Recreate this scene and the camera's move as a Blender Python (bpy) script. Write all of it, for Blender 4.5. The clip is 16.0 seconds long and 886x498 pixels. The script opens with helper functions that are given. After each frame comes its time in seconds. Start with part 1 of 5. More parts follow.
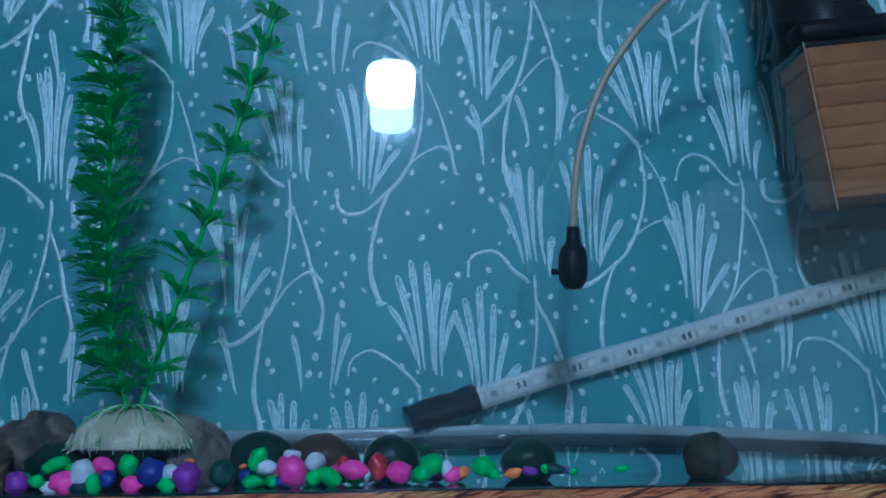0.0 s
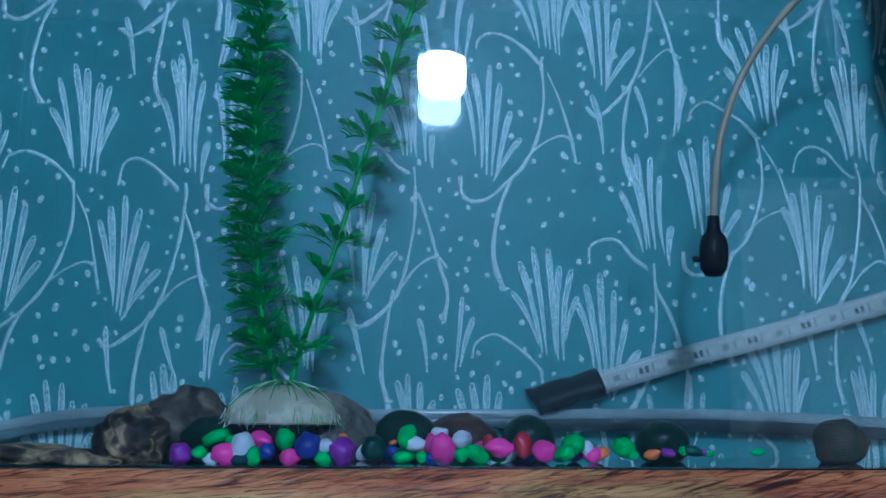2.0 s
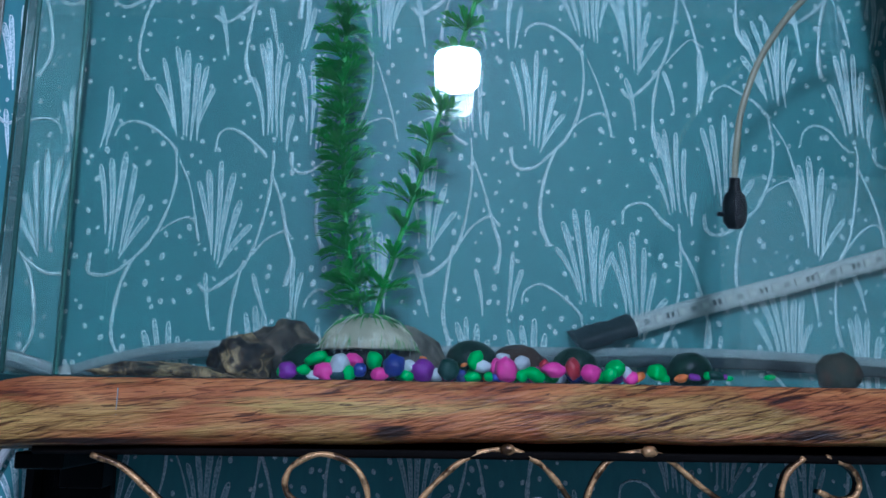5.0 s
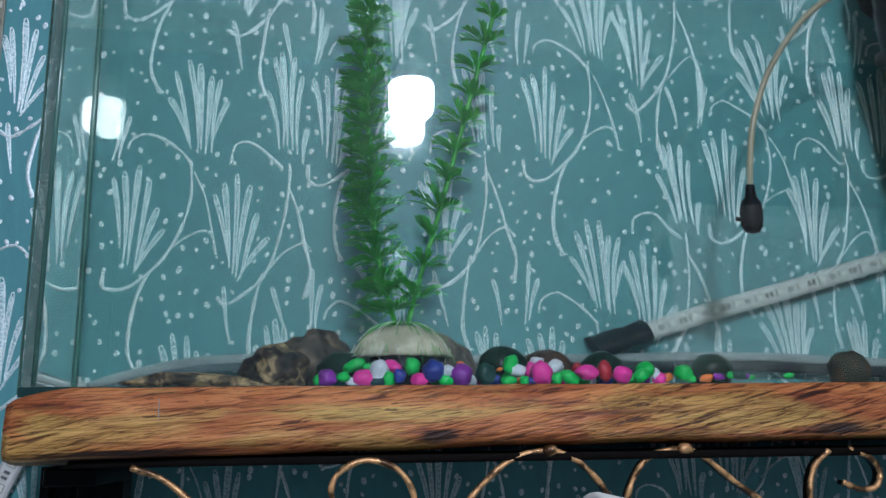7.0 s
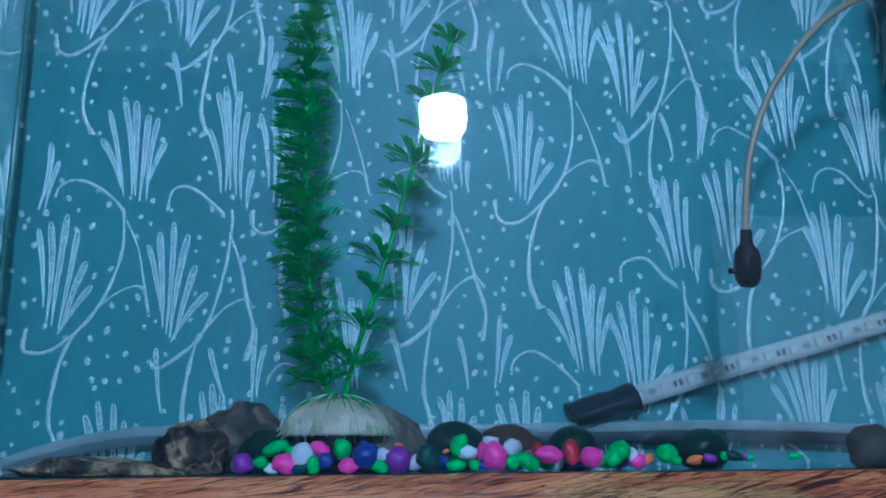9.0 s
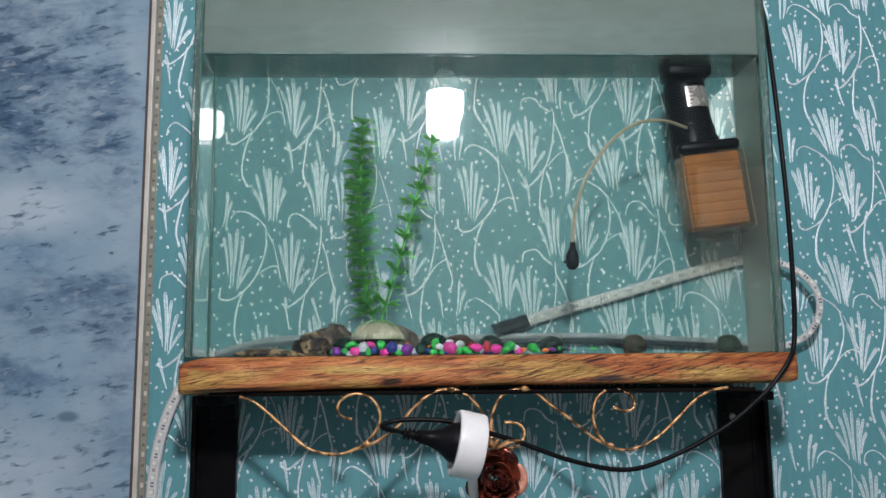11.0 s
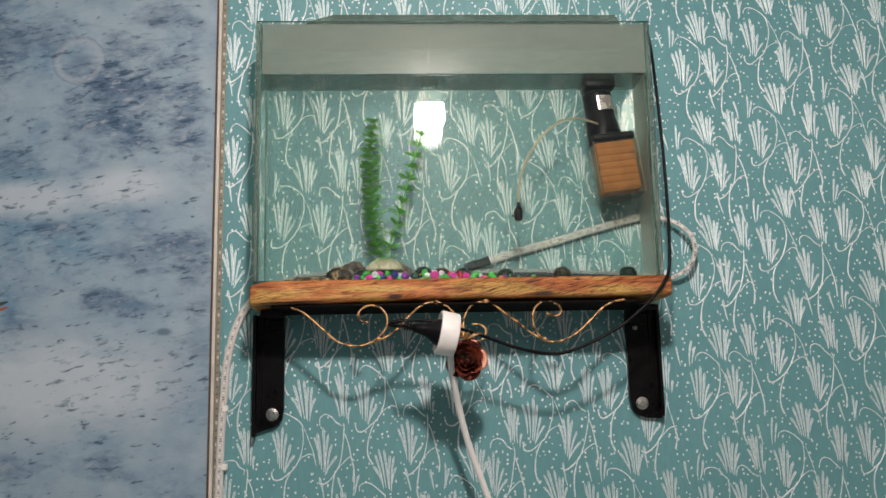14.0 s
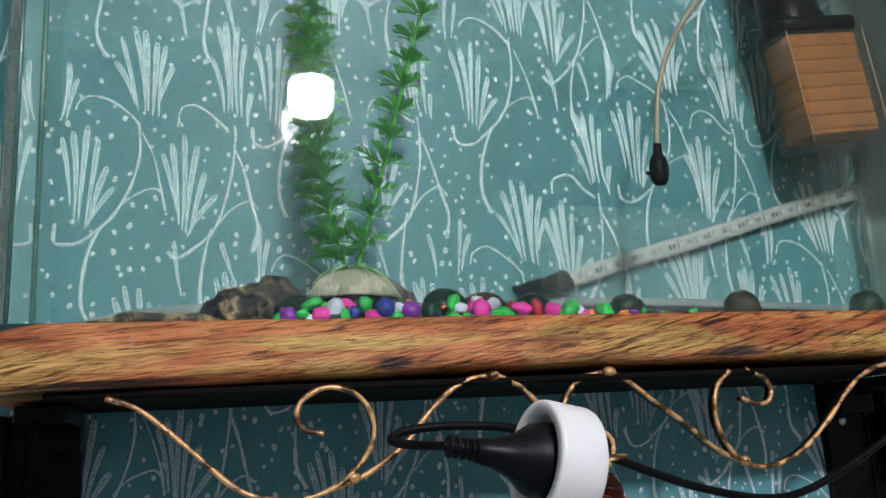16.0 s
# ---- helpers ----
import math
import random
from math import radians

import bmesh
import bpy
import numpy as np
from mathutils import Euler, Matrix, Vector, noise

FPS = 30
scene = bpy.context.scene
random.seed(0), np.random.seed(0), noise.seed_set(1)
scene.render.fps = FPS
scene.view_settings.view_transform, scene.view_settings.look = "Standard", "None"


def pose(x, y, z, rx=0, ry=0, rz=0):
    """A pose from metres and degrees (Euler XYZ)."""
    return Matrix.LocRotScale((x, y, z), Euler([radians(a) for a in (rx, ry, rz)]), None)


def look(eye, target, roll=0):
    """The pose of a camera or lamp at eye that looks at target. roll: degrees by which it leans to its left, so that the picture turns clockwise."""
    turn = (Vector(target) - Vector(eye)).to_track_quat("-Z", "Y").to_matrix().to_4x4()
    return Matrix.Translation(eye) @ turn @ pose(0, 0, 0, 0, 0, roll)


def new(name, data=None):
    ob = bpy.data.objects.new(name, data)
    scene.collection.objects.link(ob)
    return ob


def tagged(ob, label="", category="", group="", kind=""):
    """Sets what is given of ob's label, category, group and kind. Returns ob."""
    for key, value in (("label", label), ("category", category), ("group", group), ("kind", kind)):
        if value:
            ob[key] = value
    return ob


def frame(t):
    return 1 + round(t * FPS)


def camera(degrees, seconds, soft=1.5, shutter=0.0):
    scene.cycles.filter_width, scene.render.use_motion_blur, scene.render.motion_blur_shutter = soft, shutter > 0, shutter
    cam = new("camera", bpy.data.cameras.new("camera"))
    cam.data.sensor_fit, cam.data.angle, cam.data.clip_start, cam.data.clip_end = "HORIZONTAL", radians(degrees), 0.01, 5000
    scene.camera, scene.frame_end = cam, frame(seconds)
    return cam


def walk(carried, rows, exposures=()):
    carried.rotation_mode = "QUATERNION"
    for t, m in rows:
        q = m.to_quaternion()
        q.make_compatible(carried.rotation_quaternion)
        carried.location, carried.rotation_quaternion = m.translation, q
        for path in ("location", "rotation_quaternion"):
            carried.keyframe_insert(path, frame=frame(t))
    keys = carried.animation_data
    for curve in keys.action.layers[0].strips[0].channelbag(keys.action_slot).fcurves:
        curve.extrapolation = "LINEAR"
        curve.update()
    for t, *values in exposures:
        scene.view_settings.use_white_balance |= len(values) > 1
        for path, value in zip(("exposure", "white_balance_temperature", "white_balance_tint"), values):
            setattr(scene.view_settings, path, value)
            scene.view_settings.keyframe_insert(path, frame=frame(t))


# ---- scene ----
cam = camera(53.8, 16.0, soft=1.5)
PATH = [
    (0, (0.006, -0.287, 1.552), (0.111, 1.676, 1.919), -0.7),
    (0.5, (-0.022, -0.291, 1.551), (0.049, 1.672, 1.924), -0.1),
    (1, (-0.034, -0.287, 1.55), (0.038, 1.678, 1.914), 0.2),
    (1.5, (-0.038, -0.289, 1.549), (0.051, 1.676, 1.91), 0.4),
    (2, (-0.041, -0.293, 1.548), (0.032, 1.675, 1.898), 0.4),
    (2.5, (-0.045, -0.296, 1.546), (0.027, 1.673, 1.889), 0.6),
    (3, (-0.045, -0.295, 1.543), (0.017, 1.675, 1.882), 0.6),
    (3.5, (-0.051, -0.296, 1.538), (0.015, 1.674, 1.878), 0.9),
    (4, (-0.055, -0.297, 1.54), (0.022, 1.672, 1.881), 1.0),
    (4.2, (-0.061, -0.303, 1.538), (0.016, 1.666, 1.882), 1.0),
    (6.3, (-0.101, -0.39, 1.492), (0.132, 1.557, 1.886), -0.2),
    (6.5, (-0.112, -0.375, 1.495), (0.151, 1.565, 1.906), -0.5),
    (7, (-0.119, -0.343, 1.505), (0.142, 1.593, 1.937), -0.8),
    (7.5, (-0.08, -0.312, 1.525), (0.09, 1.631, 1.964), -0.3),
    (8, (-0.061, -0.294, 1.533), (0.075, 1.653, 1.968), -0.2),
    (8.5, (-0.061, -0.29, 1.534), (0.053, 1.659, 1.97), -0.3),
    (9, (-0.064, -0.304, 1.534), (0.038, 1.64, 1.989), -0.5),
    (9.2, (-0.065, -0.32, 1.528), (0.029, 1.619, 2.007), -0.5),
    (11.3, (-0.052, -0.753, 1.503), (-0.005, 1.233, 1.731), -0.6),
    (11.5, (-0.033, -0.81, 1.491), (-0.029, 1.181, 1.68), -0.3),
    (12, (-0.019, -0.94, 1.479), (-0.031, 1.053, 1.641), -0.4),
    (12.5, (-0.045, -1.013, 1.458), (-0.028, 0.972, 1.7), -0.7),
    (13, (-0.075, -1.062, 1.439), (0.016, 0.918, 1.703), -1.0),
    (13.5, (-0.089, -1.074, 1.413), (0.022, 0.9, 1.717), -1.0),
    (14, (-0.069, -0.968, 1.399), (0.029, 1.002, 1.727), -1.2),
    (14.5, (-0.031, -0.782, 1.405), (0.03, 1.179, 1.794), -1.4),
    (15, (-0.071, -0.608, 1.416), (0.016, 1.347, 1.83), -1.4),
    (15.5, (-0.141, -0.44, 1.45), (0.186, 1.485, 1.886), -2.9),
    (16, (-0.154, -0.364, 1.469), (0.375, 1.511, 1.923), -3.3),
]
EXPOSURES = [
    (0.0, -0.78, 3990, 11), (4.2, -0.62, 3930, 11), (6.3, -0.24, 5450, 15), (7.0, -0.28, 5250, 13), (7.7, -0.45, 4560, 9), (9.2, -0.55, 3900, 12),
    (11.3, 0.20, 6250, 17), (12.0, 0.40, 6400, 17), (12.6, 0.35, 6700, 18), (14.5, 0.19, 7100, 20), (15.0, 0.14, 6800, 17), (15.4, 0.00, 6250, 16), (16.0, 0.08, 5850, 16),
]
walk(cam, [(t, look(eye, target, roll)) for t, eye, target, roll in PATH], EXPOSURES)

# ---- light ----
world = bpy.data.worlds.new("world")
scene.world = world
world.use_nodes = True
world.node_tree.nodes["Background"].inputs[0].default_value = (0.8, 0.9, 1.0, 1)
world.node_tree.nodes["Background"].inputs[1].default_value = 0.05
BULB_STRENGTH = 560.0

# ---- materials ----


def nodes_of(name):
    m = bpy.data.materials.new(name)
    m.use_nodes = True
    t = m.node_tree
    t.nodes.clear()
    out = t.nodes.new("ShaderNodeOutputMaterial")
    return m, t, out


def node(t, kind, **vals):
    n = t.nodes.new(kind)
    for k, v in vals.items():
        if k.startswith("i_"):
            key = k[2:].replace("_", " ")
            n.inputs[int(key) if key.isdigit() else key].default_value = v
        else:
            setattr(n, k, v)
    return n


def coords(t, scale=(1, 1, 1), rot=(0, 0, 0), shift=(0, 0, 0)):
    tc = node(t, "ShaderNodeTexCoord")
    mp = node(t, "ShaderNodeMapping")
    mp.inputs["Scale"].default_value = scale
    mp.inputs["Rotation"].default_value = rot
    mp.inputs["Location"].default_value = shift
    t.links.new(tc.outputs["Object"], mp.inputs["Vector"])
    return mp.outputs["Vector"]


def noise_tex(t, vec, scale, detail=4.0, rough=0.55, distort=0.0):
    n = node(t, "ShaderNodeTexNoise")
    n.inputs["Scale"].default_value = scale
    n.inputs["Detail"].default_value = detail
    n.inputs["Roughness"].default_value = rough
    n.inputs["Distortion"].default_value = distort
    t.links.new(vec, n.inputs["Vector"])
    return n.outputs["Fac"]


def ramp(t, fac, stops):
    r = node(t, "ShaderNodeValToRGB")
    el = r.color_ramp.elements
    while len(el) < len(stops):
        el.new(0.5)
    for e, (p, c) in zip(el, stops):
        e.position, e.color = p, (*c, 1)
    t.links.new(fac, r.inputs["Fac"])
    return r.outputs["Color"]


def mixed(t, fac, a, b, mode="MIX"):
    m = node(t, "ShaderNodeMix", data_type="RGBA", blend_type=mode)
    for v, k in ((fac, 0), (a, 6), (b, 7)):
        if isinstance(v, (int, float)):
            m.inputs[k].default_value = v
        elif isinstance(v, tuple):
            m.inputs[k].default_value = (*v, 1)
        else:
            t.links.new(v, m.inputs[k])
    return m.outputs[2]


def bumped(t, fac, strength, dist):
    b = node(t, "ShaderNodeBump")
    b.inputs["Strength"].default_value = strength
    b.inputs["Distance"].default_value = dist
    t.links.new(fac, b.inputs["Height"])
    return b.outputs["Normal"]


def paint(name, base, rough=0.5, metal=0.0, vary=0.25, coarse=20.0, fine=400.0, bump=0.3, bdist=0.0005, dark=None, spec=0.5, per_object=0.0, coat=0.0):
    """A surface with coarse stains and fine grain."""
    m, t, out = nodes_of(name)
    p = node(t, "ShaderNodeBsdfPrincipled")
    v = coords(t)
    n1, n2 = noise_tex(t, v, coarse, 5), noise_tex(t, v, fine, 3)
    low = dark or tuple(c * (1 - vary) for c in base)
    high = tuple(min(1, c * (1 + vary * 0.6)) for c in base)
    col = ramp(t, n1, [(0.42, low), (0.5, base), (0.62, high)] if dark else [(0.3, low), (0.5, base), (0.72, high)])
    col = mixed(t, vary, col, ramp(t, n2, [(0.3, (0.55, 0.55, 0.55)), (0.6, (1, 1, 1))]), "MULTIPLY")
    if per_object:
        oi = node(t, "ShaderNodeObjectInfo")
        col = mixed(t, per_object, col, ramp(t, oi.outputs["Random"], [(0.0, (0.5, 0.5, 0.5)), (1.0, (1.0, 1.0, 1.0))]), "MULTIPLY")
    t.links.new(col, p.inputs["Base Color"])
    p.inputs["Metallic"].default_value = metal
    p.inputs["Specular IOR Level"].default_value = spec
    p.inputs["Coat Weight"].default_value = coat
    r = node(t, "ShaderNodeMapRange")
    r.inputs["To Min"].default_value, r.inputs["To Max"].default_value = max(0.02, rough - 0.12), min(1, rough + 0.12)
    t.links.new(n1, r.inputs["Value"])
    t.links.new(r.outputs[0], p.inputs["Roughness"])
    if bump:
        t.links.new(bumped(t, n2, bump, bdist), p.inputs["Normal"])
    t.links.new(p.outputs[0], out.inputs[0])
    return m


def glass_pane(name, tint, ior=1.5, haze=0.0, rough=0.015, halo=0.0):
    """A thin clear pane: what lies behind shows through, and it mirrors by its angle."""
    m, t, out = nodes_of(name)
    tr = node(t, "ShaderNodeBsdfTransparent")
    tr.inputs[0].default_value = (*tint, 1)
    gl = node(t, "ShaderNodeBsdfGlossy")
    gl.inputs["Roughness"].default_value = rough
    lw = node(t, "ShaderNodeLayerWeight")
    lw.inputs["Blend"].default_value = 0.5
    pw = node(t, "ShaderNodeMath", operation="POWER")
    t.links.new(lw.outputs["Facing"], pw.inputs[0])
    pw.inputs[1].default_value = 5.0
    fr = node(t, "ShaderNodeMath", operation="MULTIPLY_ADD")
    f0 = ((ior - 1) / (ior + 1)) ** 2
    t.links.new(pw.outputs[0], fr.inputs[0])
    fr.inputs[1].default_value, fr.inputs[2].default_value = 1 - f0, f0
    mx = node(t, "ShaderNodeMixShader")
    t.links.new(fr.outputs[0], mx.inputs[0])
    t.links.new(tr.outputs[0], mx.inputs[1])
    t.links.new(gl.outputs[0], mx.inputs[2])
    # A second, wider gloss share spreads a glow round the lamp's mirror image.
    if halo:
        wide = node(t, "ShaderNodeBsdfGlossy")
        wide.inputs["Roughness"].default_value = 0.3
        both = node(t, "ShaderNodeMixShader")
        both.inputs[0].default_value = halo
        t.links.new(gl.outputs[0], both.inputs[1])
        t.links.new(wide.outputs[0], both.inputs[2])
        t.links.new(both.outputs[0], mx.inputs[2])
    last = mx.outputs[0]
    if haze:
        df = node(t, "ShaderNodeBsdfDiffuse")
        df.inputs[0].default_value = (0.24, 0.27, 0.25, 1)
        tl = node(t, "ShaderNodeBsdfTranslucent")
        tl.inputs[0].default_value = (0.22, 0.25, 0.23, 1)
        a = node(t, "ShaderNodeAddShader")
        t.links.new(df.outputs[0], a.inputs[0])
        t.links.new(tl.outputs[0], a.inputs[1])
        n = noise_tex(t, coords(t, (1, 1, 3)), 60, 6)
        r = node(t, "ShaderNodeMapRange")
        r.inputs["To Min"].default_value, r.inputs["To Max"].default_value = haze * 0.75, min(1.0, haze * 1.25)
        t.links.new(n, r.inputs["Value"])
        m2 = node(t, "ShaderNodeMixShader")
        t.links.new(r.outputs[0], m2.inputs[0])
        t.links.new(last, m2.inputs[1])
        t.links.new(a.outputs[0], m2.inputs[2])
        last = m2.outputs[0]
    t.links.new(last, out.inputs[0])
    return m


def wallpaper_material():
    m, t, out = nodes_of("teal_wallpaper")
    p = node(t, "ShaderNodeBsdfPrincipled")
    v = coords(t)
    n1, n2, n3 = noise_tex(t, v, 5, 4), noise_tex(t, v, 900, 2), noise_tex(t, coords(t, (1, 1, 0.25)), 300, 3)
    col = ramp(t, n1, [(0.3, (0.112, 0.318, 0.345)), (0.7, (0.138, 0.362, 0.385))])
    col = mixed(t, 0.35, col, ramp(t, n3, [(0.35, (0.7, 0.74, 0.76)), (0.65, (1, 1, 1))]), "MULTIPLY")
    t.links.new(col, p.inputs["Base Color"])
    p.inputs["Roughness"].default_value = 0.5
    t.links.new(bumped(t, n2, 0.25, 0.0004), p.inputs["Normal"])
    t.links.new(p.outputs[0], out.inputs[0])
    return m


def relief_material(name, low, high, scale, pearl=0.68):
    """Pearly embossed ink, mottled."""
    m, t, out = nodes_of(name)
    p = node(t, "ShaderNodeBsdfPrincipled")
    v = coords(t)
    n1 = noise_tex(t, v, scale, 3, 0.7)
    t.links.new(ramp(t, n1, [(0.42, low), (0.56, high)]), p.inputs["Base Color"])
    p.inputs["Roughness"].default_value = 0.54
    p.inputs["Metallic"].default_value = pearl
    t.links.new(bumped(t, n1, 0.4, 0.0006), p.inputs["Normal"])
    t.links.new(p.outputs[0], out.inputs[0])
    return m


def mural_material():
    m, t, out = nodes_of("moonscape_mural")
    p = node(t, "ShaderNodeBsdfPrincipled")
    v = coords(t, (1, 1, 1), (0, 0, 0), (1.3, 0, 4.2))
    vs = coords(t, (1, 1, 2.2), (0, radians(18), 0))
    big, mid, fine = noise_tex(t, v, 6, 6, 0.62, 0.15), noise_tex(t, vs, 16, 6, 0.65, 0.4), noise_tex(t, vs, 58, 4, 0.55, 0.15)
    soft = noise_tex(t, v, 30, 5, 0.6, 0.3)

    def away(cx, cz, sx, sz, ragged):
        """Ragged distance from a spot of the print, 1 at its edge."""
        d = node(t, "ShaderNodeVectorMath", operation="LENGTH")
        t.links.new(coords(t, (1 / sx, 0, 1 / sz), (0, 0, 0), (-cx / sx, 0, -cz / sz)), d.inputs[0])
        w = node(t, "ShaderNodeMath", operation="MULTIPLY_ADD")
        t.links.new(mid if ragged > 0.5 else soft, w.inputs[0])
        w.inputs[1].default_value = ragged
        t.links.new(d.outputs["Value"], w.inputs[2])
        w2 = node(t, "ShaderNodeMath", operation="SUBTRACT")
        t.links.new(w.outputs[0], w2.inputs[0])
        w2.inputs[1].default_value = ragged * 0.5
        return w2.outputs[0]

    col = ramp(t, big, [(0.36, (0.165, 0.295, 0.40)), (0.46, (0.265, 0.38, 0.47)), (0.56, (0.32, 0.43, 0.505)), (0.70, (0.385, 0.47, 0.53))])
    busy = ramp(t, big, [(0.40, (0.5, 0.5, 0.5)), (0.52, (0.06, 0.06, 0.06))])
    for cx, cz, sx, sz, deep in ((-0.415, 1.775, 0.10, 0.085, 0.9), (-0.335, 1.76, 0.03, 0.09, 0.8), (-0.60, 1.83, 0.06, 0.10, 0.8), (-0.50, 1.86, 0.05, 0.03, 0.5), (-0.55, 1.690, 0.06, 0.03, 0.45), (-0.478, 1.607, 0.05, 0.010, 0.7), (-0.375, 1.570, 0.05, 0.035, 0.7), (-0.425, 1.518, 0.07, 0.018, 0.6), (-0.525, 1.49, 0.03, 0.02, 0.4), (-0.425, 1.325, 0.05, 0.02, 0.55), (-0.535, 1.318, 0.04, 0.02, 0.45), (-0.345, 1.43, 0.03, 0.06, 0.35), (-0.335, 1.25, 0.05, 0.05, 0.35), (-0.36, 1.885, 0.05, 0.035, 0.5), (-0.318, 1.685, 0.030, 0.035, 0.55), (-0.325, 1.575, 0.040, 0.040, 0.6), (-0.313, 1.475, 0.028, 0.045, 0.5)):
        patch = ramp(t, away(cx, cz, sx, sz, 2.0), [(0.35, (deep, deep, deep)), (1.3, (0, 0, 0))])
        col = mixed(t, patch, col, ramp(t, mid, [(0.36, (0.06, 0.125, 0.205)), (0.58, (0.19, 0.275, 0.365))]))
        busy = mixed(t, 1.0, busy, patch, "LIGHTEN")
    col = mixed(t, 0.3, col, ramp(t, mid, [(0.36, (0.5, 0.58, 0.72)), (0.55, (1, 1, 1))]), "MULTIPLY")
    col = mixed(t, 0.35, col, ramp(t, soft, [(0.35, (0.72, 0.76, 0.84)), (0.6, (1, 1, 1))]), "MULTIPLY")
    col = mixed(t, mixed(t, 0.5, busy, (0, 0, 0)), col, ramp(t, fine, [(0.38, (0.35, 0.42, 0.52)), (0.46, (1, 1, 1))]), "MULTIPLY")
    for cx, cz, rad in ((-0.469, 1.822, 0.034),):
        d = away(cx, cz, rad, rad * 0.95, 0.48)
        col = mixed(t, ramp(t, d, [(0.62, (0, 0, 0)), (0.80, (0.6, 0.6, 0.6)), (0.92, (0.5, 0.5, 0.5)), (1.05, (0, 0, 0))]), col, (0.37, 0.42, 0.48))
        col = mixed(t, ramp(t, d, [(0.85, (0, 0, 0)), (1.15, (0.6, 0.6, 0.6)), (1.8, (0, 0, 0))]), col, (0.13, 0.21, 0.30))
        col = mixed(t, ramp(t, d, [(0.15, (0.7, 0.7, 0.7)), (0.55, (0, 0, 0))]), col, (0.14, 0.21, 0.30))
    # Pale print fields; the low, broad one also lifts colour against the lamp's falloff.
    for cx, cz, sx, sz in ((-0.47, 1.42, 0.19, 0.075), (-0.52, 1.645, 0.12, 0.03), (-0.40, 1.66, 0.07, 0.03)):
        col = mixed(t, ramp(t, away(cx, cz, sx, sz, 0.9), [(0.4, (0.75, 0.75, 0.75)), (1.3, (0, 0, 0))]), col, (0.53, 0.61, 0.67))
    # pitted ground: short dashes, all leaning the same way, thick in the dark fields and sparse elsewhere
    dash = noise_tex(t, leaning(t, 12, (1, 1, 2.9), (0.4, 0, 0.9)), 66, 2, 0.5, 0.35)
    pits = ramp(t, dash, [(0.285, (0.85, 0.85, 0.85)), (0.325, (0, 0, 0))])
    thick = ramp(t, dash, [(0.375, (0.95, 0.95, 0.95)), (0.42, (0, 0, 0))])
    col = mixed(t, pits, col, (0.075, 0.125, 0.18))
    col = mixed(t, mixed(t, 1.0, thick, busy, "MULTIPLY"), col, (0.04, 0.085, 0.14))
    glow = ramp(t, dash, [(0.60, (0, 0, 0)), (0.68, (0.5, 0.5, 0.5))])
    col = mixed(t, mixed(t, 1.0, glow, busy, "MULTIPLY"), col, (0.50, 0.54, 0.58))
    for cx, cz, sx, sz, deep, tone in ((-0.585, 1.281, 0.050, 0.030, 0.95, (0.07, 0.145, 0.185)), (-0.353, 1.480, 0.012, 0.006, 0.8, (0.09, 0.16, 0.22))):
        col = mixed(t, ramp(t, away(cx, cz, sx, sz, 1.1), [(0.55, (deep, deep, deep)), (1.12, (0, 0, 0))]), col, tone)
    t.links.new(col, p.inputs["Base Color"])
    p.inputs["Roughness"].default_value = 0.5
    p.inputs["Specular IOR Level"].default_value = 0.3
    t.links.new(bumped(t, fine, 0.1, 0.0003), p.inputs["Normal"])
    t.links.new(p.outputs[0], out.inputs[0])
    return m


def leaning(t, tilt, scale, shift=(0, 0, 0)):
    """Coordinates turned by a tilt in the picture plane first and stretched afterwards."""
    mp = node(t, "ShaderNodeMapping")
    mp.inputs["Scale"].default_value = scale
    t.links.new(coords(t, (1, 1, 1), (0, radians(tilt), 0), shift), mp.inputs["Vector"])
    return mp.outputs["Vector"]


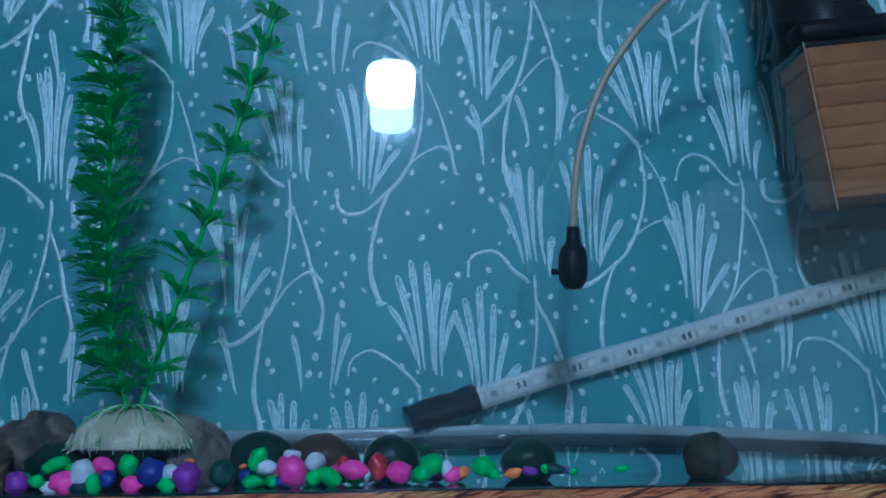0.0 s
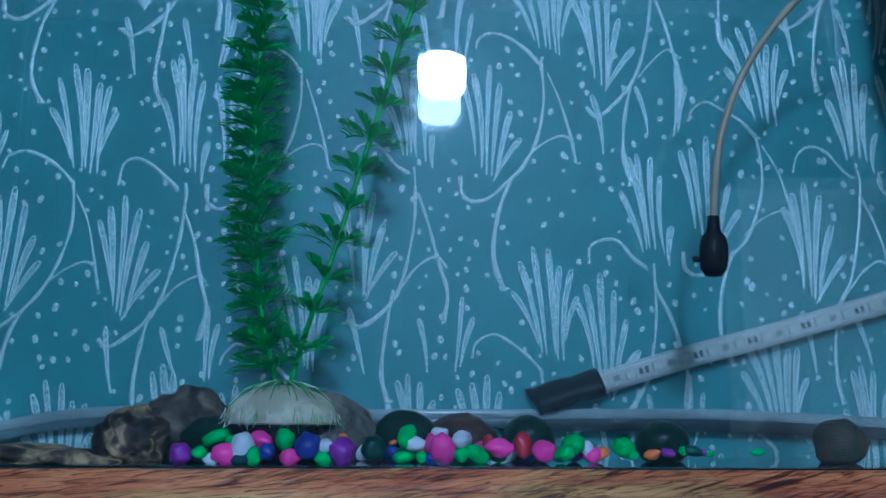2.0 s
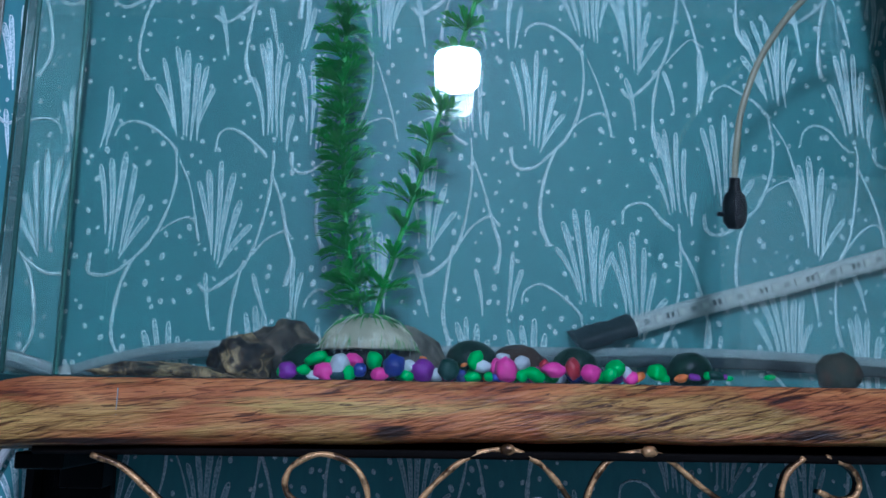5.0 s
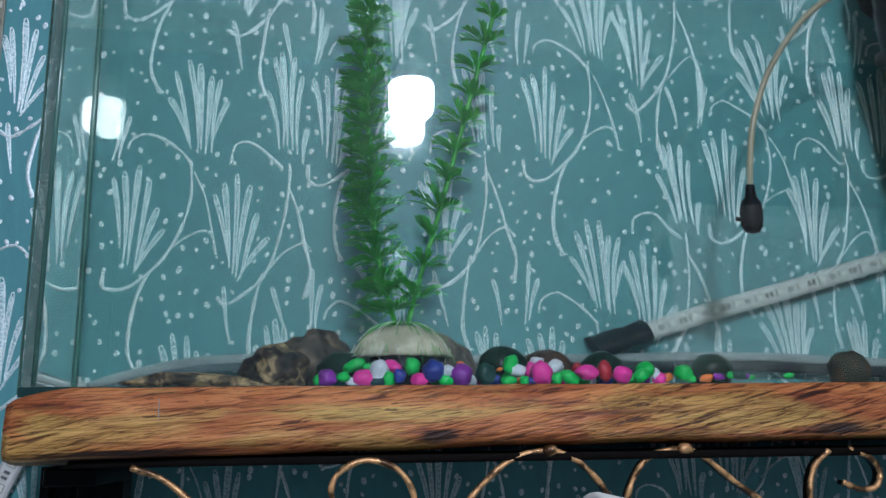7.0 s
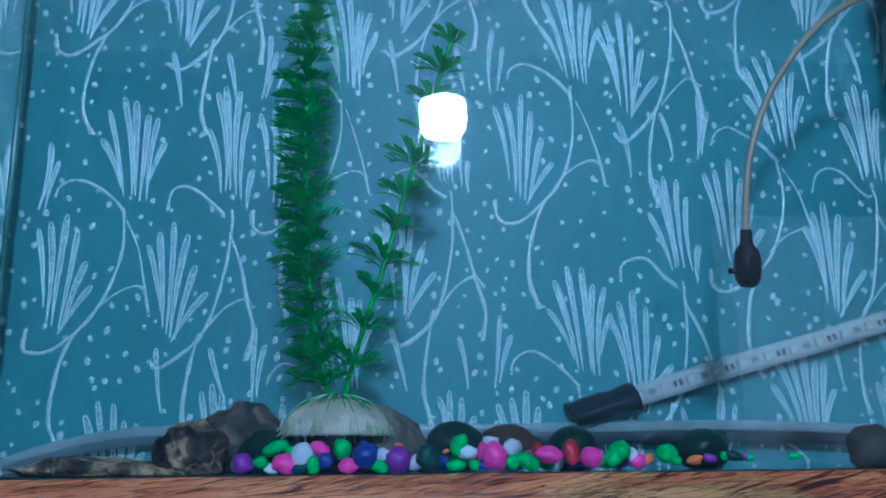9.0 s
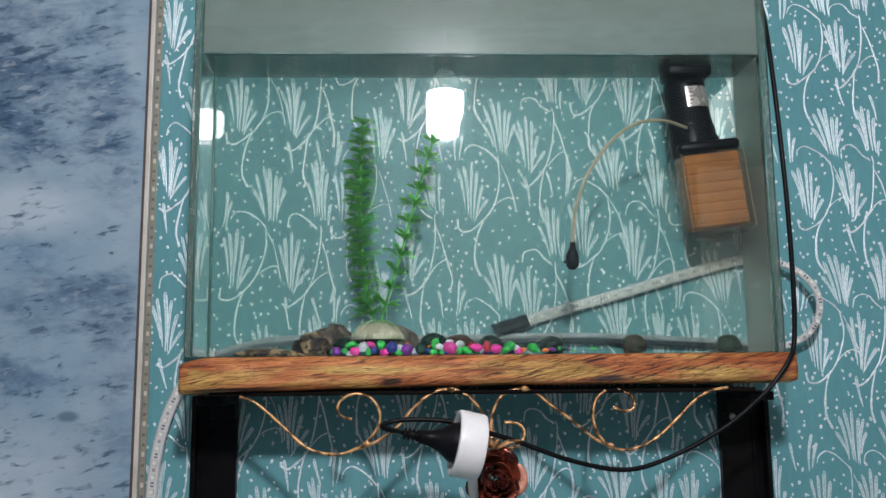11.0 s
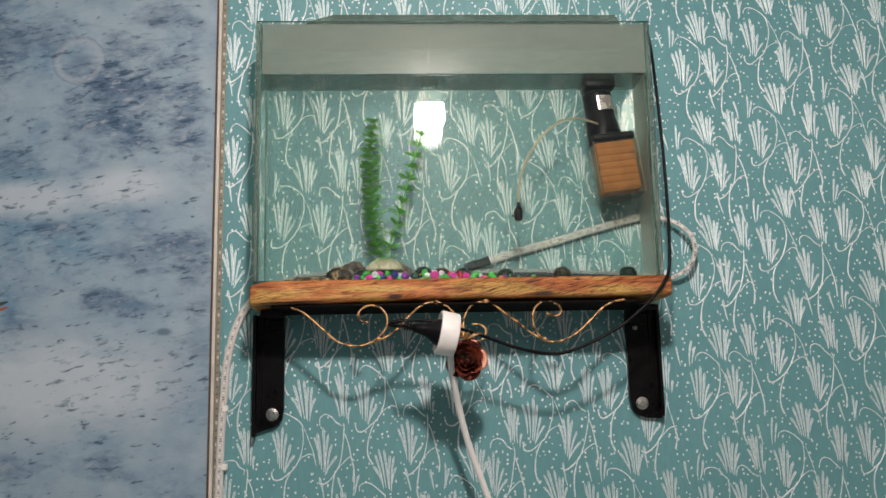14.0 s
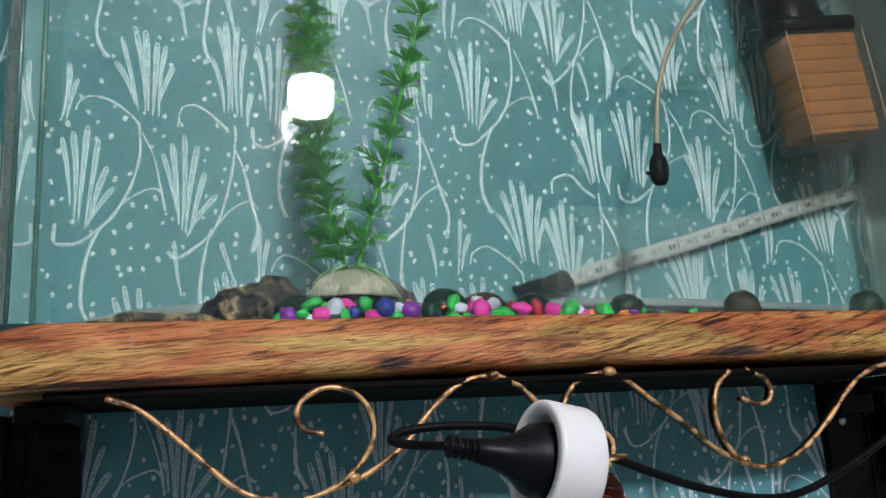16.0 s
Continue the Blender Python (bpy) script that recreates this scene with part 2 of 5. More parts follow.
def wood_material():
    m, t, out = nodes_of("painted_bark_wood")
    p = node(t, "ShaderNodeBsdfPrincipled")
    broad = noise_tex(t, leaning(t, 2, (0.12, 1, 1)), 90, 5, 0.6, 0.6)
    long = noise_tex(t, leaning(t, 1.5, (0.045, 1, 1)), 420, 6, 0.65, 0.4)
    slant = noise_tex(t, leaning(t, 15, (0.07, 1, 1)), 620, 4, 0.6, 0.35)
    cut = noise_tex(t, leaning(t, 9, (0.05, 1, 1), (0.3, 0, 0.1)), 900, 3, 0.55, 0.5)
    swept = noise_tex(t, coords(t, (0.6, 1, 1)), 14, 3)
    patch = noise_tex(t, coords(t, (0.22, 1, 1)), 55, 4, 0.55, 0.5)
    col = ramp(t, broad, [(0.32, (0.27, 0.066, 0.022)), (0.45, (0.49, 0.150, 0.044)), (0.56, (0.66, 0.245, 0.074)), (0.70, (0.80, 0.38, 0.125))])

    def spot(cx, cz, sx, sz):
        d = node(t, "ShaderNodeVectorMath", operation="LENGTH")
        t.links.new(coords(t, (1 / sx, 0, 1 / sz), (0, 0, 0), (-cx / sx, 0, -(cz - 1.503) / sz)), d.inputs[0])
        a = node(t, "ShaderNodeMath", operation="ADD")
        t.links.new(d.outputs["Value"], a.inputs[0])
        w = node(t, "ShaderNodeMath", operation="MULTIPLY_ADD")
        t.links.new(long, w.inputs[0])
        w.inputs[1].default_value, w.inputs[2].default_value = 2.6, -1.3
        t.links.new(w.outputs[0], a.inputs[1])
        return a.outputs[0]

    gold = mixed(t, broad, (0.50, 0.31, 0.06), (0.84, 0.58, 0.18))
    col = mixed(t, ramp(t, patch, [(0.50, (0, 0, 0)), (0.60, (0.65, 0.65, 0.65))]), col, gold)
    for cx, cz, sx, sz, full in ((-0.095, 1.5165, 0.055, 0.0045, 0.9), (-0.222, 1.512, 0.012, 0.006, 0.8), (0.045, 1.513, 0.06, 0.003, 0.5), (0.175, 1.513, 0.045, 0.006, 0.75)):
        col = mixed(t, ramp(t, spot(cx, cz, sx, sz), [(0.55, (full, full, full)), (1.1, (0, 0, 0))]), col, gold)
    col = mixed(t, 0.8, col, ramp(t, long, [(0.36, (0.30, 0.16, 0.11)), (0.45, (0.85, 0.80, 0.76)), (0.55, (1, 1, 1))]), "MULTIPLY")
    lean = ramp(t, swept, [(0.38, (0.08, 0.08, 0.08)), (0.56, (0.95, 0.95, 0.95))])
    col = mixed(t, lean, col, ramp(t, slant, [(0.375, (0.10, 0.04, 0.025)), (0.43, (0.72, 0.62, 0.55)), (0.50, (1, 1, 1))]), "MULTIPLY")
    col = mixed(t, 0.85, col, ramp(t, cut, [(0.33, (0.07, 0.03, 0.02)), (0.375, (1, 1, 1))]), "MULTIPLY")
    hair = noise_tex(t, leaning(t, 4, (0.03, 1, 1), (0.7, 0, 0.4)), 1900, 2, 0.5, 0.2)
    col = mixed(t, 0.75, col, ramp(t, hair, [(0.36, (0.25, 0.14, 0.10)), (0.44, (1, 1, 1))]), "MULTIPLY")
    # Two knots, then flat dark streaks along the slab's bottom edge.
    for dark_spot in ((-0.075, 1.5075, 0.009, 0.0032), (0.092, 1.5085, 0.020, 0.0034), (-0.185, 1.502, 0.03, 0.0022), (0.215, 1.505, 0.010, 0.002), (-0.2, 1.5, 0.04, 0.0028)):
        col = mixed(t, ramp(t, spot(*dark_spot), [(0.45, (0.92, 0.92, 0.92)), (1.0, (0, 0, 0))]), col, (0.03, 0.016, 0.012))
    t.links.new(col, p.inputs["Base Color"])
    p.inputs["Roughness"].default_value = 0.38
    p.inputs["Specular IOR Level"].default_value = 0.45
    h = mixed(t, lean, mixed(t, 0.5, long, cut), slant)
    t.links.new(bumped(t, h, 1.0, 0.0022), p.inputs["Normal"])
    t.links.new(p.outputs[0], out.inputs[0])
    return m


def leaf_material():
    m, t, out = nodes_of("plastic_leaf")
    p = node(t, "ShaderNodeBsdfPrincipled")
    v = coords(t)
    n1 = noise_tex(t, v, 90, 4)
    oi = node(t, "ShaderNodeObjectInfo")
    col = ramp(t, n1, [(0.3, (0.06, 0.40, 0.035)), (0.55, (0.13, 0.64, 0.07)), (0.75, (0.30, 0.82, 0.16))])
    col = mixed(t, 0.5, col, ramp(t, oi.outputs["Random"], [(0, (0.8, 0.88, 0.75)), (1, (1, 1, 0.9))]), "MULTIPLY")
    t.links.new(col, p.inputs["Base Color"])
    p.inputs["Roughness"].default_value = 0.35
    tl = node(t, "ShaderNodeBsdfTranslucent")
    t.links.new(col, tl.inputs[0])
    mx = node(t, "ShaderNodeMixShader")
    mx.inputs[0].default_value = 0.5
    t.links.new(p.outputs[0], mx.inputs[1])
    t.links.new(tl.outputs[0], mx.inputs[2])
    t.links.new(mx.outputs[0], out.inputs[0])
    return m


def water_material():
    m, t, out = nodes_of("water")
    g = node(t, "ShaderNodeBsdfGlass")
    g.inputs["IOR"].default_value = 1.333
    g.inputs["Roughness"].default_value = 0.0
    g.inputs["Color"].default_value = (0.945, 0.965, 0.948, 1)
    t.links.new(g.outputs[0], out.inputs[0])
    return m


def glow_material(name, colour, strength):
    m, t, out = nodes_of(name)
    e = node(t, "ShaderNodeEmission")
    e.inputs[0].default_value = (*colour, 1)
    e.inputs[1].default_value = strength
    t.links.new(e.outputs[0], out.inputs[0])
    return m


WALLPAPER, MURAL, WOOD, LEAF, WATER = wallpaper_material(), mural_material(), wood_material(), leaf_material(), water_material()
INK = relief_material("white_embossed_ink", (0.56, 0.68, 0.71), (0.94, 0.97, 0.97), 900)
INK_FILL = relief_material("pale_embossed_fill", (0.32, 0.52, 0.55), (0.78, 0.86, 0.87), 800)
PLASTER = paint("cream_wall_paint", (0.8, 0.78, 0.74), 0.6, vary=0.08, coarse=3, fine=120, bump=0.1)
# Kept dark so the unseen wall adds little reflection to the tank glass.
BLUE_PAINT = paint("dull_blue_wall_paint", (0.16, 0.22, 0.25), 0.6, vary=0.1, coarse=3, fine=120, bump=0.1)
CEILING = paint("white_ceiling_paint", (0.6, 0.6, 0.58), 0.7, vary=0.06, coarse=3, fine=120, bump=0.1)
# Unseen floor, kept pale to bounce lamp light up the wall.
FLOOR = paint("pale_bounce_floor", (0.76, 0.74, 0.70), 0.35, vary=0.1, coarse=6, fine=80, bump=0.05)
BLACK_METAL = paint("black_enamelled_steel", (0.006, 0.0055, 0.006), 0.3, vary=0.5, coarse=40, fine=600, bump=0.25, bdist=0.0003, spec=0.12)
DARK_UNDERSIDE = paint("dark_underside_sheet", (0.005, 0.0035, 0.003), 0.7, vary=0.4, coarse=30, fine=400, spec=0.08)
STEEL = paint("zinc_bolt", (0.62, 0.6, 0.57), 0.3, metal=1.0, vary=0.3, coarse=200, fine=1500, bump=0.15, bdist=0.0002)
GOLD = paint("gold_painted_iron", (0.72, 0.40, 0.17), 0.4, metal=0.45, vary=0.5, coarse=140, fine=900, bump=0.5, bdist=0.0005, dark=(0.10, 0.05, 0.02))
COPPER = paint("dark_copper_petal", (0.24, 0.050, 0.027), 0.27, metal=0.6, vary=0.6, coarse=90, fine=700, bump=0.3, bdist=0.0004, dark=(0.06, 0.015, 0.01))
PALE_COPPER = paint("pale_copper_petal", (0.62, 0.26, 0.17), 0.4, metal=0.3, vary=0.4, coarse=120, fine=800)
WHITE_PLASTIC = paint("white_plastic", (0.88, 0.86, 0.84), 0.35, vary=0.06, coarse=40, fine=500, bump=0.08, bdist=0.0002)
BLACK_PLASTIC = paint("black_plastic", (0.006, 0.006, 0.0075), 0.4, vary=0.4, coarse=60, fine=700, bump=0.25, bdist=0.0003, spec=0.14)
BLACK_CABLE = paint("black_cable", (0.005, 0.005, 0.006), 0.38, vary=0.3, coarse=60, fine=700, bump=0.1, spec=0.12)
TUBE = paint("yellowed_silicone_tube", (0.33, 0.29, 0.19), 0.35, vary=0.15, coarse=40, fine=500, bump=0.05)
STRIP = paint("milky_led_strip_sleeve", (0.56, 0.56, 0.55), 0.3, vary=0.12, coarse=60, fine=300, bump=0.1, coat=0.4)
STRIP_EDGE = paint("white_strip_edge", (0.70, 0.69, 0.67), 0.35, vary=0.08, coarse=60, fine=400, bump=0.05)
OLIVE_STRIP = paint("olive_strip_sleeve", (0.30, 0.28, 0.22), 0.4, vary=0.2, coarse=60, fine=500, bump=0.1)
# Tones of the strip's low run, darker than STRIP and STRIP_EDGE.
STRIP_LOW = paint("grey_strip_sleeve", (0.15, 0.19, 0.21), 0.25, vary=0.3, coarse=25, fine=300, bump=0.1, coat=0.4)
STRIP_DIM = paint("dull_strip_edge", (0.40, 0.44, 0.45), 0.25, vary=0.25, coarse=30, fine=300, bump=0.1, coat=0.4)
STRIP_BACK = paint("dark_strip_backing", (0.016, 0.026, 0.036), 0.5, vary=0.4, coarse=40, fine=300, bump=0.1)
CHIP = paint("led_chip", (0.85, 0.83, 0.76), 0.3, vary=0.15, coarse=200, fine=900, bump=0.0)
CHIP_DARK = paint("strip_resistor", (0.14, 0.14, 0.14), 0.4, vary=0.2, coarse=200, fine=900, bump=0.0)
COPPER_PAD = paint("strip_pad", (0.36, 0.36, 0.35), 0.4, vary=0.2, coarse=200, fine=900, bump=0.0)
GREEN_PRINT = paint("dark_green_print", (0.035, 0.075, 0.065), 0.5, vary=0.5, coarse=80, fine=400, bump=0.05)
ORANGE_PRINT = paint("orange_red_print", (0.42, 0.085, 0.035), 0.5, vary=0.5, coarse=60, fine=400, bump=0.05)
TRIM = paint("cream_edge_trim", (0.66, 0.60, 0.53), 0.4, vary=0.15, coarse=40, fine=500, bump=0.15)
TRIM_DARK = paint("dark_trim_gap", (0.09, 0.07, 0.06), 0.6, vary=0.3, coarse=40, fine=500)
SPONGE = paint("brown_filter_sponge", (0.47, 0.19, 0.042), 0.9, vary=0.4, coarse=60, fine=1600, bump=0.9, bdist=0.001, per_object=0.35)
EDGE_GLINT = paint("painted_edge_glint", (0.46, 0.30, 0.17), 0.35, vary=0.2, coarse=60, fine=600, bump=0.05)
SILVER_LABEL = paint("silver_label", (0.75, 0.68, 0.64), 0.28, metal=0.6, vary=0.2, coarse=60, fine=600, bump=0.1)
LABEL_INK = paint("label_print", (0.2, 0.17, 0.17), 0.5, vary=0.2, coarse=60, fine=600, bump=0.0)
SHELL = paint("fibre_base", (0.62, 0.58, 0.42), 0.7, vary=0.3, coarse=60, fine=900, bump=0.6, bdist=0.0008, dark=(0.42, 0.41, 0.28))
FIBRE = paint("pale_green_fibre", (0.10, 0.40, 0.07), 0.6, vary=0.3, coarse=60, fine=600, bump=0.0)
PALE_FIBRE = paint("pale_fibre", (0.74, 0.76, 0.64), 0.6, vary=0.2, coarse=60, fine=600, bump=0.0)
SILICONE = paint("green_glass_edge", (0.10, 0.22, 0.185), 0.25, vary=0.3, coarse=30, fine=400, bump=0.1, coat=0.4)
DARK_GLASS = paint("dark_bottom_glass", (0.02, 0.05, 0.05), 0.2, vary=0.4, coarse=40, fine=300, bump=0.0, spec=0.3)
PANE = glass_pane("tank_glass", (0.892, 0.901, 0.889), halo=0.025)
BACK_PANE = glass_pane("back_tank_glass", (0.93, 0.945, 0.93), 2.3)
SIDE_GLASS = glass_pane("algae_filmed_glass", (0.80, 0.90, 0.85), 1.5, 0.35)
CLEAR = glass_pane("clear_plastic_box", (0.94, 0.91, 0.84), 1.45, 0.07)
SURFACE_TINT = glass_pane("surface_darkening_film", (0.66, 0.74, 0.72), 1.1, 0.08, 0.06)
ALGAE = glass_pane("milky_algae_film", (0.86, 0.92, 0.87), 1.3, 0.20, 0.5)
MISTED = glass_pane("misted_glass", (0.80, 0.88, 0.85), 1.5, 0.55, 0.2)
LID = glass_pane("algae_misted_cover_glass", (0.40, 0.49, 0.45), 1.5, 0.18)


def rock_material(name, dark, mid, pale, scale):
    """Patchy rough stone with pale mineral stains."""
    m, t, out = nodes_of(name)
    p = node(t, "ShaderNodeBsdfPrincipled")
    v = coords(t)
    n1, n2, n3 = noise_tex(t, v, scale, 6, 0.65, 0.9), noise_tex(t, v, 420, 4, 0.65), noise_tex(t, v, scale * 2.6, 4, 0.6, 0.5)
    col = ramp(t, n1, [(0.42, dark), (0.50, mid), (0.60, pale)])
    col = mixed(t, 0.7, col, ramp(t, n3, [(0.38, (0.25, 0.25, 0.25)), (0.52, (1, 1, 1))]), "MULTIPLY")
    col = mixed(t, 0.6, col, ramp(t, n2, [(0.35, (0.45, 0.45, 0.45)), (0.55, (1, 1, 1))]), "MULTIPLY")
    t.links.new(col, p.inputs["Base Color"])
    p.inputs["Roughness"].default_value = 0.7
    t.links.new(bumped(t, mixed(t, 0.5, n2, n3), 0.8, 0.0014), p.inputs["Normal"])
    t.links.new(p.outputs[0], out.inputs[0])
    return m


ROCKS = {
    "brown": rock_material("brown_speckled_rock", (0.012, 0.010, 0.009), (0.085, 0.055, 0.03), (0.46, 0.33, 0.16), 75),
    "grey": rock_material("grey_rock", (0.022, 0.022, 0.019), (0.085, 0.07, 0.05), (0.18, 0.14, 0.09), 60),
    "beige": rock_material("grey_beige_rock", (0.07, 0.065, 0.05), (0.16, 0.145, 0.11), (0.22, 0.20, 0.15), 50),
    "green": paint("black_green_stone", (0.012, 0.035, 0.022), 0.35, vary=0.6, coarse=80, fine=600, bump=0.3, bdist=0.0006, spec=0.2),
    "mottled": rock_material("mottled_olive_stone", (0.008, 0.020, 0.010), (0.026, 0.034, 0.014), (0.075, 0.036, 0.018), 70),
    "umber": paint("umber_stone", (0.06, 0.035, 0.022), 0.4, vary=0.5, coarse=80, fine=600, bump=0.3, bdist=0.0006, spec=0.2),
}
PEBBLE = {}
for key, name, rgb in (
    ("v", "violet", (0.22, 0.02, 0.34)), ("g", "green", (0.03, 0.50, 0.07)), ("w", "white", (0.62, 0.66, 0.72)), ("p", "pink", (0.80, 0.04, 0.36)),
    ("b", "blue", (0.02, 0.035, 0.28)), ("t", "dark teal", (0.005, 0.05, 0.06)), ("o", "orange", (0.78, 0.20, 0.03)), ("d", "dark green", (0.006, 0.05, 0.035)), ("r", "red", (0.42, 0.012, 0.03)),
):
    PEBBLE[key] = (name, paint(name.replace(" ", "_") + "_pebble_dye", rgb, 0.42, vary=0.28, coarse=160, fine=900, bump=0.25, bdist=0.0004))

# ---- helpers for building ----


def mesh_of(name, bm, material, smooth=True):
    me = bpy.data.meshes.new(name)
    bm.normal_update()
    bm.to_mesh(me)
    bm.free()
    me.materials.append(material)
    if smooth:
        for p in me.polygons:
            p.use_smooth = True
    return me


def thing(name, bm, material, label="", category="", group="", kind="", smooth=True):
    return tagged(new(name, mesh_of(name, bm, material, smooth)), label, category, group, kind)


def holder(name, at=(0, 0, 0), label="", category="", group=""):
    ob = new(name)
    ob.empty_display_size = 0.02
    ob.location = at
    return tagged(ob, label, category, group)


def part(name, bm, material, parent, label="", smooth=True):
    ob = new(name, mesh_of(name, bm, material, smooth))
    ob.parent = parent
    here = parent
    off = Matrix.Identity(4)
    while here is not None:
        off = Matrix.LocRotScale(here.location, here.rotation_euler, here.scale) @ off
        here = here.parent
    ob.data.transform(off.inverted())
    return tagged(ob, label)


def add_box(bm, lo, hi, bevel=0.0, seg=2):
    x0, y0, z0 = lo
    x1, y1, z1 = hi
    vs = [bm.verts.new((x, y, z)) for x in (x0, x1) for y in (y0, y1) for z in (z0, z1)]
    fs = [bm.faces.new([vs[i] for i in f]) for f in ((0, 1, 3, 2), (4, 6, 7, 5), (0, 4, 5, 1), (2, 3, 7, 6), (0, 2, 6, 4), (1, 5, 7, 3))]
    if bevel:
        es = list({e for f in fs for e in f.edges})
        bmesh.ops.bevel(bm, geom=es, offset=bevel, segments=seg, affect="EDGES", profile=0.5)
    return bm


def box(lo, hi, bevel=0.0, seg=2):
    return add_box(bmesh.new(), lo, hi, bevel, seg)


def spline(points, per=10):
    """Catmull-Rom through the points."""
    ps = [Vector(p) for p in points]
    ps = [2 * ps[0] - ps[1], *ps, 2 * ps[-1] - ps[-2]]
    out = []
    for a, b, c, d in zip(ps, ps[1:], ps[2:], ps[3:]):
        for k in range(per):
            u = k / per
            out.append(0.5 * (2 * b + (c - a) * u + (2 * a - 5 * b + 4 * c - d) * u * u + (3 * b - a - 3 * c + d) * u**3))
    return out + [ps[-2]]


def add_tube(bm, path, radius, sides=8, taper=None, flat=1.0):
    rings, up = [], None
    n = len(path)
    for i, p in enumerate(path):
        tan = (path[min(i + 1, n - 1)] - path[max(i - 1, 0)]).normalized()
        if up is None:
            up = tan.orthogonal().normalized()
        up = (up - tan * up.dot(tan)).normalized()
        side = tan.cross(up)
        r = radius * (taper(i / (n - 1)) if taper else 1.0)
        rings.append([bm.verts.new(p + up * (r * math.cos(a)) + side * (r * flat * math.sin(a))) for a in (2 * math.pi * k / sides for k in range(sides))])
    for a, b in zip(rings, rings[1:]):
        for k in range(sides):
            bm.faces.new((a[k], a[(k + 1) % sides], b[(k + 1) % sides], b[k]))
    bm.faces.new(rings[0][::-1])
    bm.faces.new(rings[-1])
    return bm


def tube(path, radius, sides=8, taper=None, flat=1.0):
    return add_tube(bmesh.new(), path, radius, sides, taper, flat)


def lathe(profile, centre, axis=(0, 0, 1), sides=24):
    """Turns (radius, height) pairs about an axis through centre."""
    bm = bmesh.new()
    q = Vector((0, 0, 1)).rotation_difference(Vector(axis)).to_matrix()
    rings = []
    for r, hgt in profile:
        rings.append([bm.verts.new(Vector(centre) + q @ Vector((max(r, 1e-5) * math.cos(a), max(r, 1e-5) * math.sin(a), hgt))) for a in (2 * math.pi * k / sides for k in range(sides))])
    for a, b in zip(rings, rings[1:]):
        for k in range(sides):
            bm.faces.new((a[k], a[(k + 1) % sides], b[(k + 1) % sides], b[k]))
    bm.faces.new(rings[0][::-1])
    bm.faces.new(rings[-1])
    return bm


def blob(centre, size, rough=0.15, freq=1.6, sub=3, seed=0, flat_base=None, turn=(0, 0, 0)):
    bm = bmesh.new()
    bmesh.ops.create_icosphere(bm, subdivisions=sub, radius=1.0)
    q = Euler([radians(a) for a in turn]).to_matrix()
    for v in bm.verts:
        d = v.co.normalized()
        k = 1 + rough * (noise.noise(d * freq + Vector((seed * 7.3, seed * 3.1, 1.7))) + 0.5 * noise.noise(d * freq * 2.7 + Vector((seed, 5.0, seed * 2.0))))
        w = q @ Vector((d.x * size[0], d.y * size[1], d.z * size[2])) * k
        v.co = Vector(centre) + w
        if flat_base is not None and v.co.z < flat_base:
            v.co.z = flat_base
    return bm


# ---- the room ----
WALL_Y = 0.098
EDGE_X = -0.2945


def structure(name, bm, material, label, smooth=False):
    return thing(name, bm, material, label, kind="structure", smooth=smooth)


papered = structure("wall_north", box((EDGE_X, WALL_Y, 0), (1.6, 0.2, 2.5)), WALLPAPER, "teal wallpaper with white embossed coral and seaweed pattern")
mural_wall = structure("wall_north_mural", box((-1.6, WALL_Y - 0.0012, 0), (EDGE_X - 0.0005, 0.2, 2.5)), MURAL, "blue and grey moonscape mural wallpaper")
# Unseen surfaces added to close the room; pale floor and side walls bounce light.
structure("wall_south", box((-1.6, -1.8, 0), (1.6, -1.7, 2.5)), BLUE_PAINT, "plain dull blue unseen wall behind the lamp")
structure("wall_west", box((-1.7, -1.8, 0), (-1.602, 0.2, 2.5)), PLASTER, "plain cream painted side wall")
structure("wall_east", box((1.602, -1.8, 0), (1.7, 0.2, 2.5)), PLASTER, "plain cream painted side wall")
structure("floor", box((-1.7, -1.8, -0.1), (1.7, 0.2, -0.002)), FLOOR, "plain pale unseen floor below the shelf, bouncing light")
structure("ceiling", box((-1.7, -1.8, 2.503), (1.7, 0.2, 2.6)), CEILING, "plain white painted ceiling")

# pale door form opposite, added for an unidentified pale reflection in the front glass
door = structure("added_door_1", box((0.80, -1.6985, 0.0), (1.22, -1.662, 2.02), 0.002), PLASTER, "pale cream panelled door form, added for a pale reflection")
for x0, x1, z0, z1 in ((0.86, 1.16, 0.22, 0.92), (0.86, 1.16, 1.06, 1.88)):
    part("door_panel", box((x0, -1.6615, z0), (x1, -1.652, z1), 0.006), PLASTER, door, smooth=False)
knob = part("door_handle", tube(spline([(0.835, -1.660, 1.0), (0.835, -1.625, 1.0), (0.850, -1.612, 1.0), (0.915, -1.612, 1.0)], 5), 0.008, 10), STEEL, door, "bare steel lever handle")
for lo, hi in (((0.735, -1.6988, 0.0), (0.797, -1.655, 2.08)), ((1.223, -1.6988, 0.0), (1.285, -1.655, 2.08)), ((0.798, -1.6988, 2.023), (1.222, -1.655, 2.08))):
    part("door_frame", box(lo, hi, 0.002), PLASTER, door, smooth=False)

# lamp: a bulb in its holder, hung from the ceiling by a cord
LAMP = (-0.002, -0.835, 1.990)
lamp = holder("pendant_lamp", (LAMP[0], LAMP[1], 2.5), "bare white LED bulb hanging from a ceiling cord", "lamp")
bulb = part("bulb", lathe([(0.002, -0.0235), (0.020, -0.0228), (0.027, -0.0205), (0.0305, -0.016), (0.032, -0.008), (0.0325, 0.006), (0.0325, 0.022), (0.031, 0.0245)], LAMP, sides=32), glow_material("bulb_glow", (1.0, 0.97, 0.92), BULB_STRENGTH), lamp, "glowing white bulb dome")
